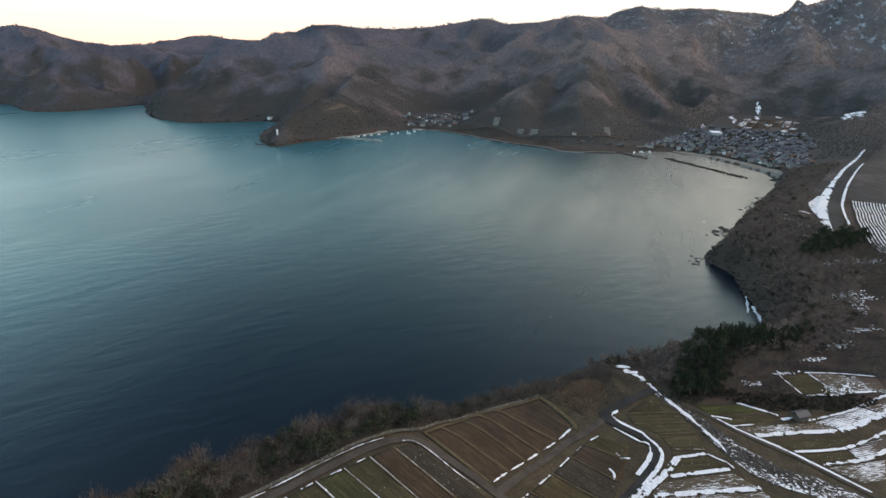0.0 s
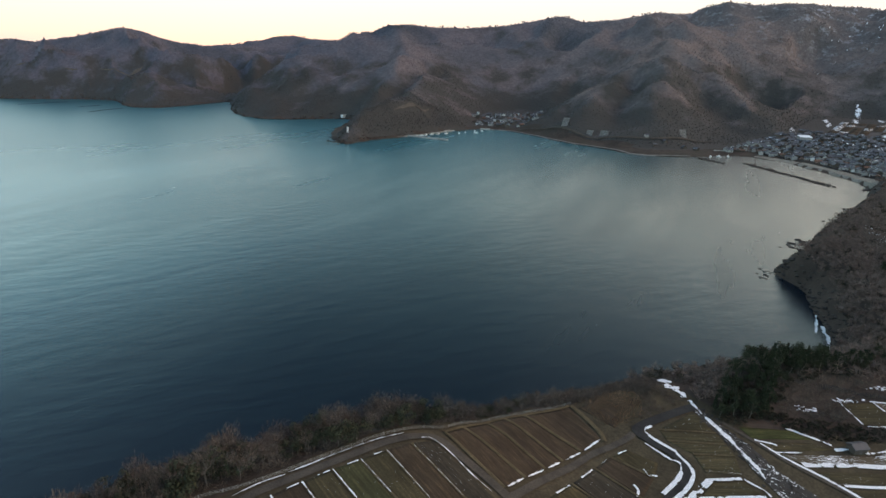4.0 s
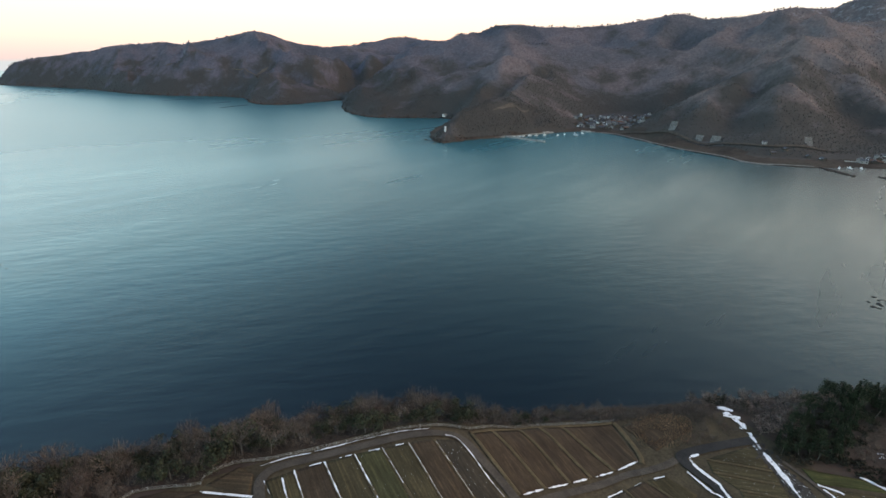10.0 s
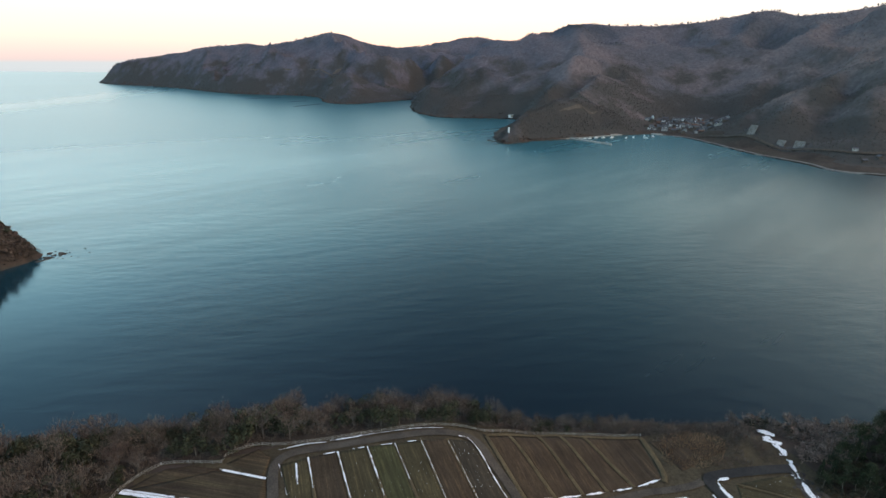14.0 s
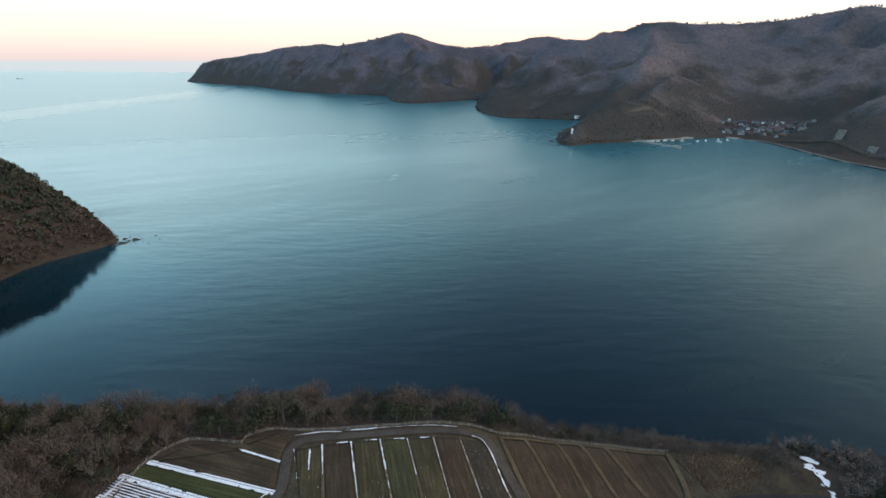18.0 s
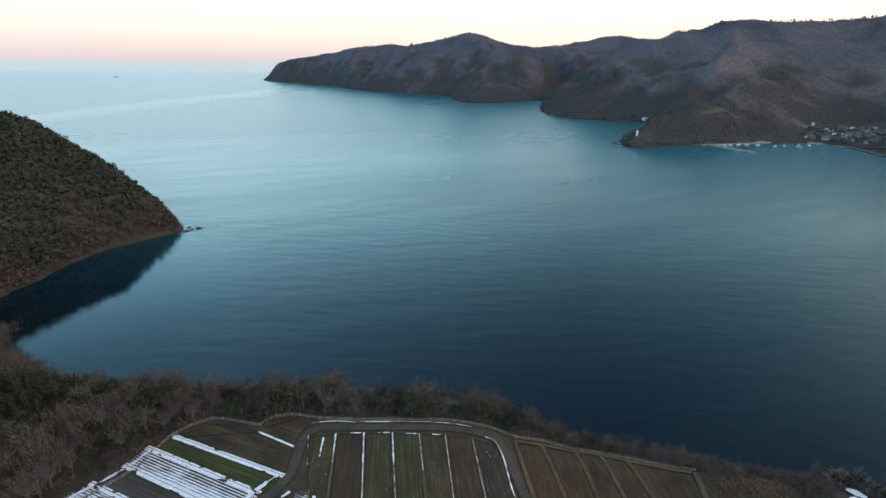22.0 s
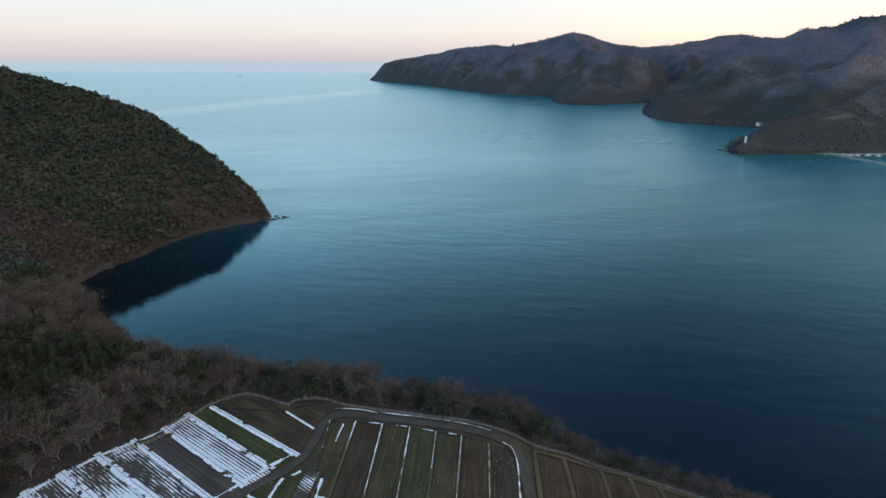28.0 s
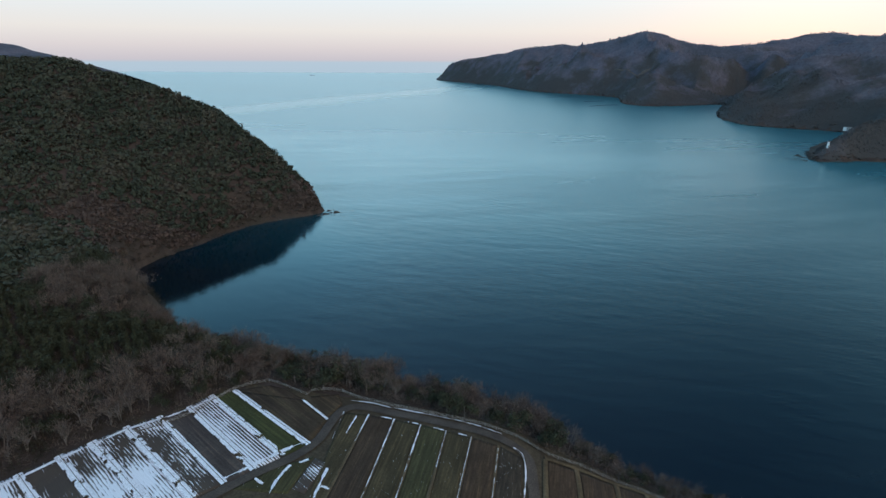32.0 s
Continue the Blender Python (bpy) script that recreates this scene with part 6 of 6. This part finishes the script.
for k in range(13):
    line = [(x + 0.37 * k, y - 2.2 * k) for x, y in ((632, 74), (592, 66), (552, 59.5), (512, 52), (469, 40), (448, 30.5))]
    strip("terrace_wall", "dark stone terrace edge on the slope", "terrace", line, 1.2, ROCK, 0.75, group="stone terraces", cells=2, step=4, crown=0.3)
    strip("terrace_bed", "snow-covered bed of a curved terrace", "field", [(x, y - 1.15) for x, y in line], 1.05, SNOW, 0.65, group="terrace beds", cells=4, step=2.0, ragged=0.3, seed=k)


def cutting(x, y, w, h, turn, label):
    ob = tagged(new("retaining_wall"), label, "wall")
    for i in range(5):
        for j in range(3):
            v, f = box(-w / 2 + i * w / 5 + 0.1, -0.5, j * h / 3 + 0.1, -w / 2 + (i + 1) * w / 5 - 0.1, 0.5, (j + 1) * h / 3 - 0.1)
            v[:, 1] += v[:, 2] * 0.55
            lump("panel", [(v, f)], FACING, ob)
    ob.matrix_basis = pose(x, y, float(height(np.array([x]), np.array([y]))[0]) - 1.0, 0, 0, turn)


cutting(862, 701, 13, 17, -80, "tall pale concrete slope facing beside the coast road")
cutting(862, 640, 14, 10, -85, "pale concrete slope facing beside the coast road")
cutting(866, 610, 16, 11, -80, "pale concrete slope facing beside the coast road")
cutting(945, 497, 12, 14, -30, "pale concrete slope facing above the sea road")
strip("road_cut", "pale earth cutting of a road on the point", "road", ((609, 921.5), (626, 926), (669, 937), (713, 947)), [2, 5, 5, 2], EARTH, 1.5, kind="structure", cells=3, step=5)
strip("mountain_road", "pale road cut along the far mountain side", "road", ((285, 2345), (295, 2335), (338, 2297), (373, 2240)), [2, 4, 4, 2], EARTH, 3, kind="structure", cells=3, step=10)
for line in (((50, 2512), (64, 2503), (80, 2492)), ((186, 2399), (204, 2386), (220, 2374))):
    strip("mountain_road", "short pale stretch of a road among far woods", "road", line, [2, 5, 2], EARTH, 3, kind="structure", cells=3, step=6)
strip("landslide", "bare pale landslide scar on the far mountain", "scar", ((370, 2258), (386, 2270), (404, 2282), (422, 2292)), [22, 20, 12, 4], EARTH, 3, kind="structure", cells=4, step=6)
NET = mottled("dark_floats", 4, [(0.3, (0.02, 0.025, 0.025)), (0.7, (0.05, 0.05, 0.05))], 0.6)
for k, line in enumerate((((25, 2118), (90, 2150), (155, 2174)), ((164, 1938), (200, 1962), (228, 1987)), ((171, 1746), (215, 1795), (262, 1830)))):
    v, f = ribbon("", line, 12, None, 0, 8, 1)
    v[:, 2] = 0.25
    tagged(new("float_line", mesh("float_line", v, f, NET)), "dark floating lines of a fish farm on the sea", "fish farm", "fish farm")

# the fence along the fields' outer edge, and the hut by the terraces
FENCE = [(-24.5, 82), (-14.5, 91.5), (-10.0, 101), (-7.2, 107.5), (-3, 111.6), (2.3, 114.4), (9.6, 112.8), (18.4, 110.0), (19.4, 112.4), (27, 114.6), (36, 112.0), (50, 110.2), (68, 109.0), (88, 107.0), (98, 104.6), (111, 107.0), (125, 107.0), (137, 105.2), (158, 100.4)]
POST_STEEL = painted("galvanised_post", (0.34, 0.33, 0.31), 0.6)
fence = tagged(new("fence"), "low grey wire fence with thin posts round the fields", "fence")
p = spline(FENCE, 3.0)
post = mesh("post", *box(-0.06, -0.06, -0.5, 0.06, 0.06, 1.25), POST_STEEL)
pz = height(p[:, 0], p[:, 1])
for (x, y), z in zip(p, pz):
    o = new("post", post)
    o.parent = fence
    o.matrix_basis = pose(float(x), float(y), float(z))
for lift in (0.35, 0.75, 1.15):
    v = np.vstack([np.c_[p, pz + lift - 0.05], np.c_[p, pz + lift + 0.05]])
    k = np.arange(len(p) - 1)
    o = new("wire", mesh("wire", v, np.c_[k, k + 1, k + 1 + len(p), k + len(p)], POST_STEEL))
    o.parent = fence
strip("path", "worn earth path under the fence along the fields", "path", FENCE, 0.6, MARGIN, 0.22, kind="structure", cells=2)
hut = tagged(new("hut"), "small dark weathered wooden hut between terraces", "hut")
lump("wall", [box(-2.6, -1.8, -0.5, 2.6, 1.8, 2.2)], TIMBER, hut)
lump("roof", [gable(5.2, 3.6, 2.2, 1.0, 0.4)], TILE, hut)
lump("door", [box(-0.6, -1.87, -0.3, 0.5, -1.8, 1.8)], BARK, hut)
hut.matrix_basis = pose(223.5, 24.4, float(height(np.array([223.5]), np.array([24.4]))[0]), 0, 0, -30)

# a mountain far off beyond the headland; its haze is the blue painted into FARWOOD
gx, gy = np.meshgrid(np.linspace(-1, 1, 60), np.linspace(-1, 1, 24))
mz = 330 * np.clip(1 - np.hypot(gx * 0.9, gy), 0, 1) ** 0.8 * (1 + 0.5 * fbm(gx * 900, gy * 900, 600, 4, 51)) - 5
far_v = np.c_[(gx * 1100 - 3150).ravel(), (gy * 500 + 2350).ravel(), mz.ravel()]
tagged(new("far_mountain", mesh("far_mountain", far_v, grid_faces(60, 24), FARWOOD, True)), "wooded mountain across the open sea, haze painted into its colour", "mountain", kind="structure")

# foam where the swell breaks, and stones in the creek
foam = [ribbon("", ((352, 76), (343, 71), (332, 66), (322, 63.5)), [2.0, 5.0, 4.5, 2.0], None, 0, 0.35, 16, 1.35, 300)]
foam.append(ribbon("", ((366, 84), (352, 79), (340, 75)), [1.5, 3.5, 1.5], None, 0, 0.35, 12, 1.6, 301))
for v, f in foam:
    v[:, 2] = 0.22
stuff("foam", "white foam of small waves breaking in the inlet", "foam", foam, FOAM)
t = rng.random(420)
lx = np.interp(t, np.linspace(0, 1, 8), [196.6, 193.4, 190.6, 187.6, 181.8, 179.4, 183.6, 184]) + rng.normal(0, 2.3, 420)
ly = np.interp(t, np.linspace(0, 1, 8), [71, 64, 55.5, 47, 35.5, 22, 8, -8]) + rng.normal(0, 1.5, 420)
stuff("creek_stones", "dark boulders lying in the creek bed", "rocks", [scatter(lx, ly, [(v * (1, 1, 0.7), f) for v, f in CLUMP], (0.25, 0.75), rng, -0.1)], ROCK)
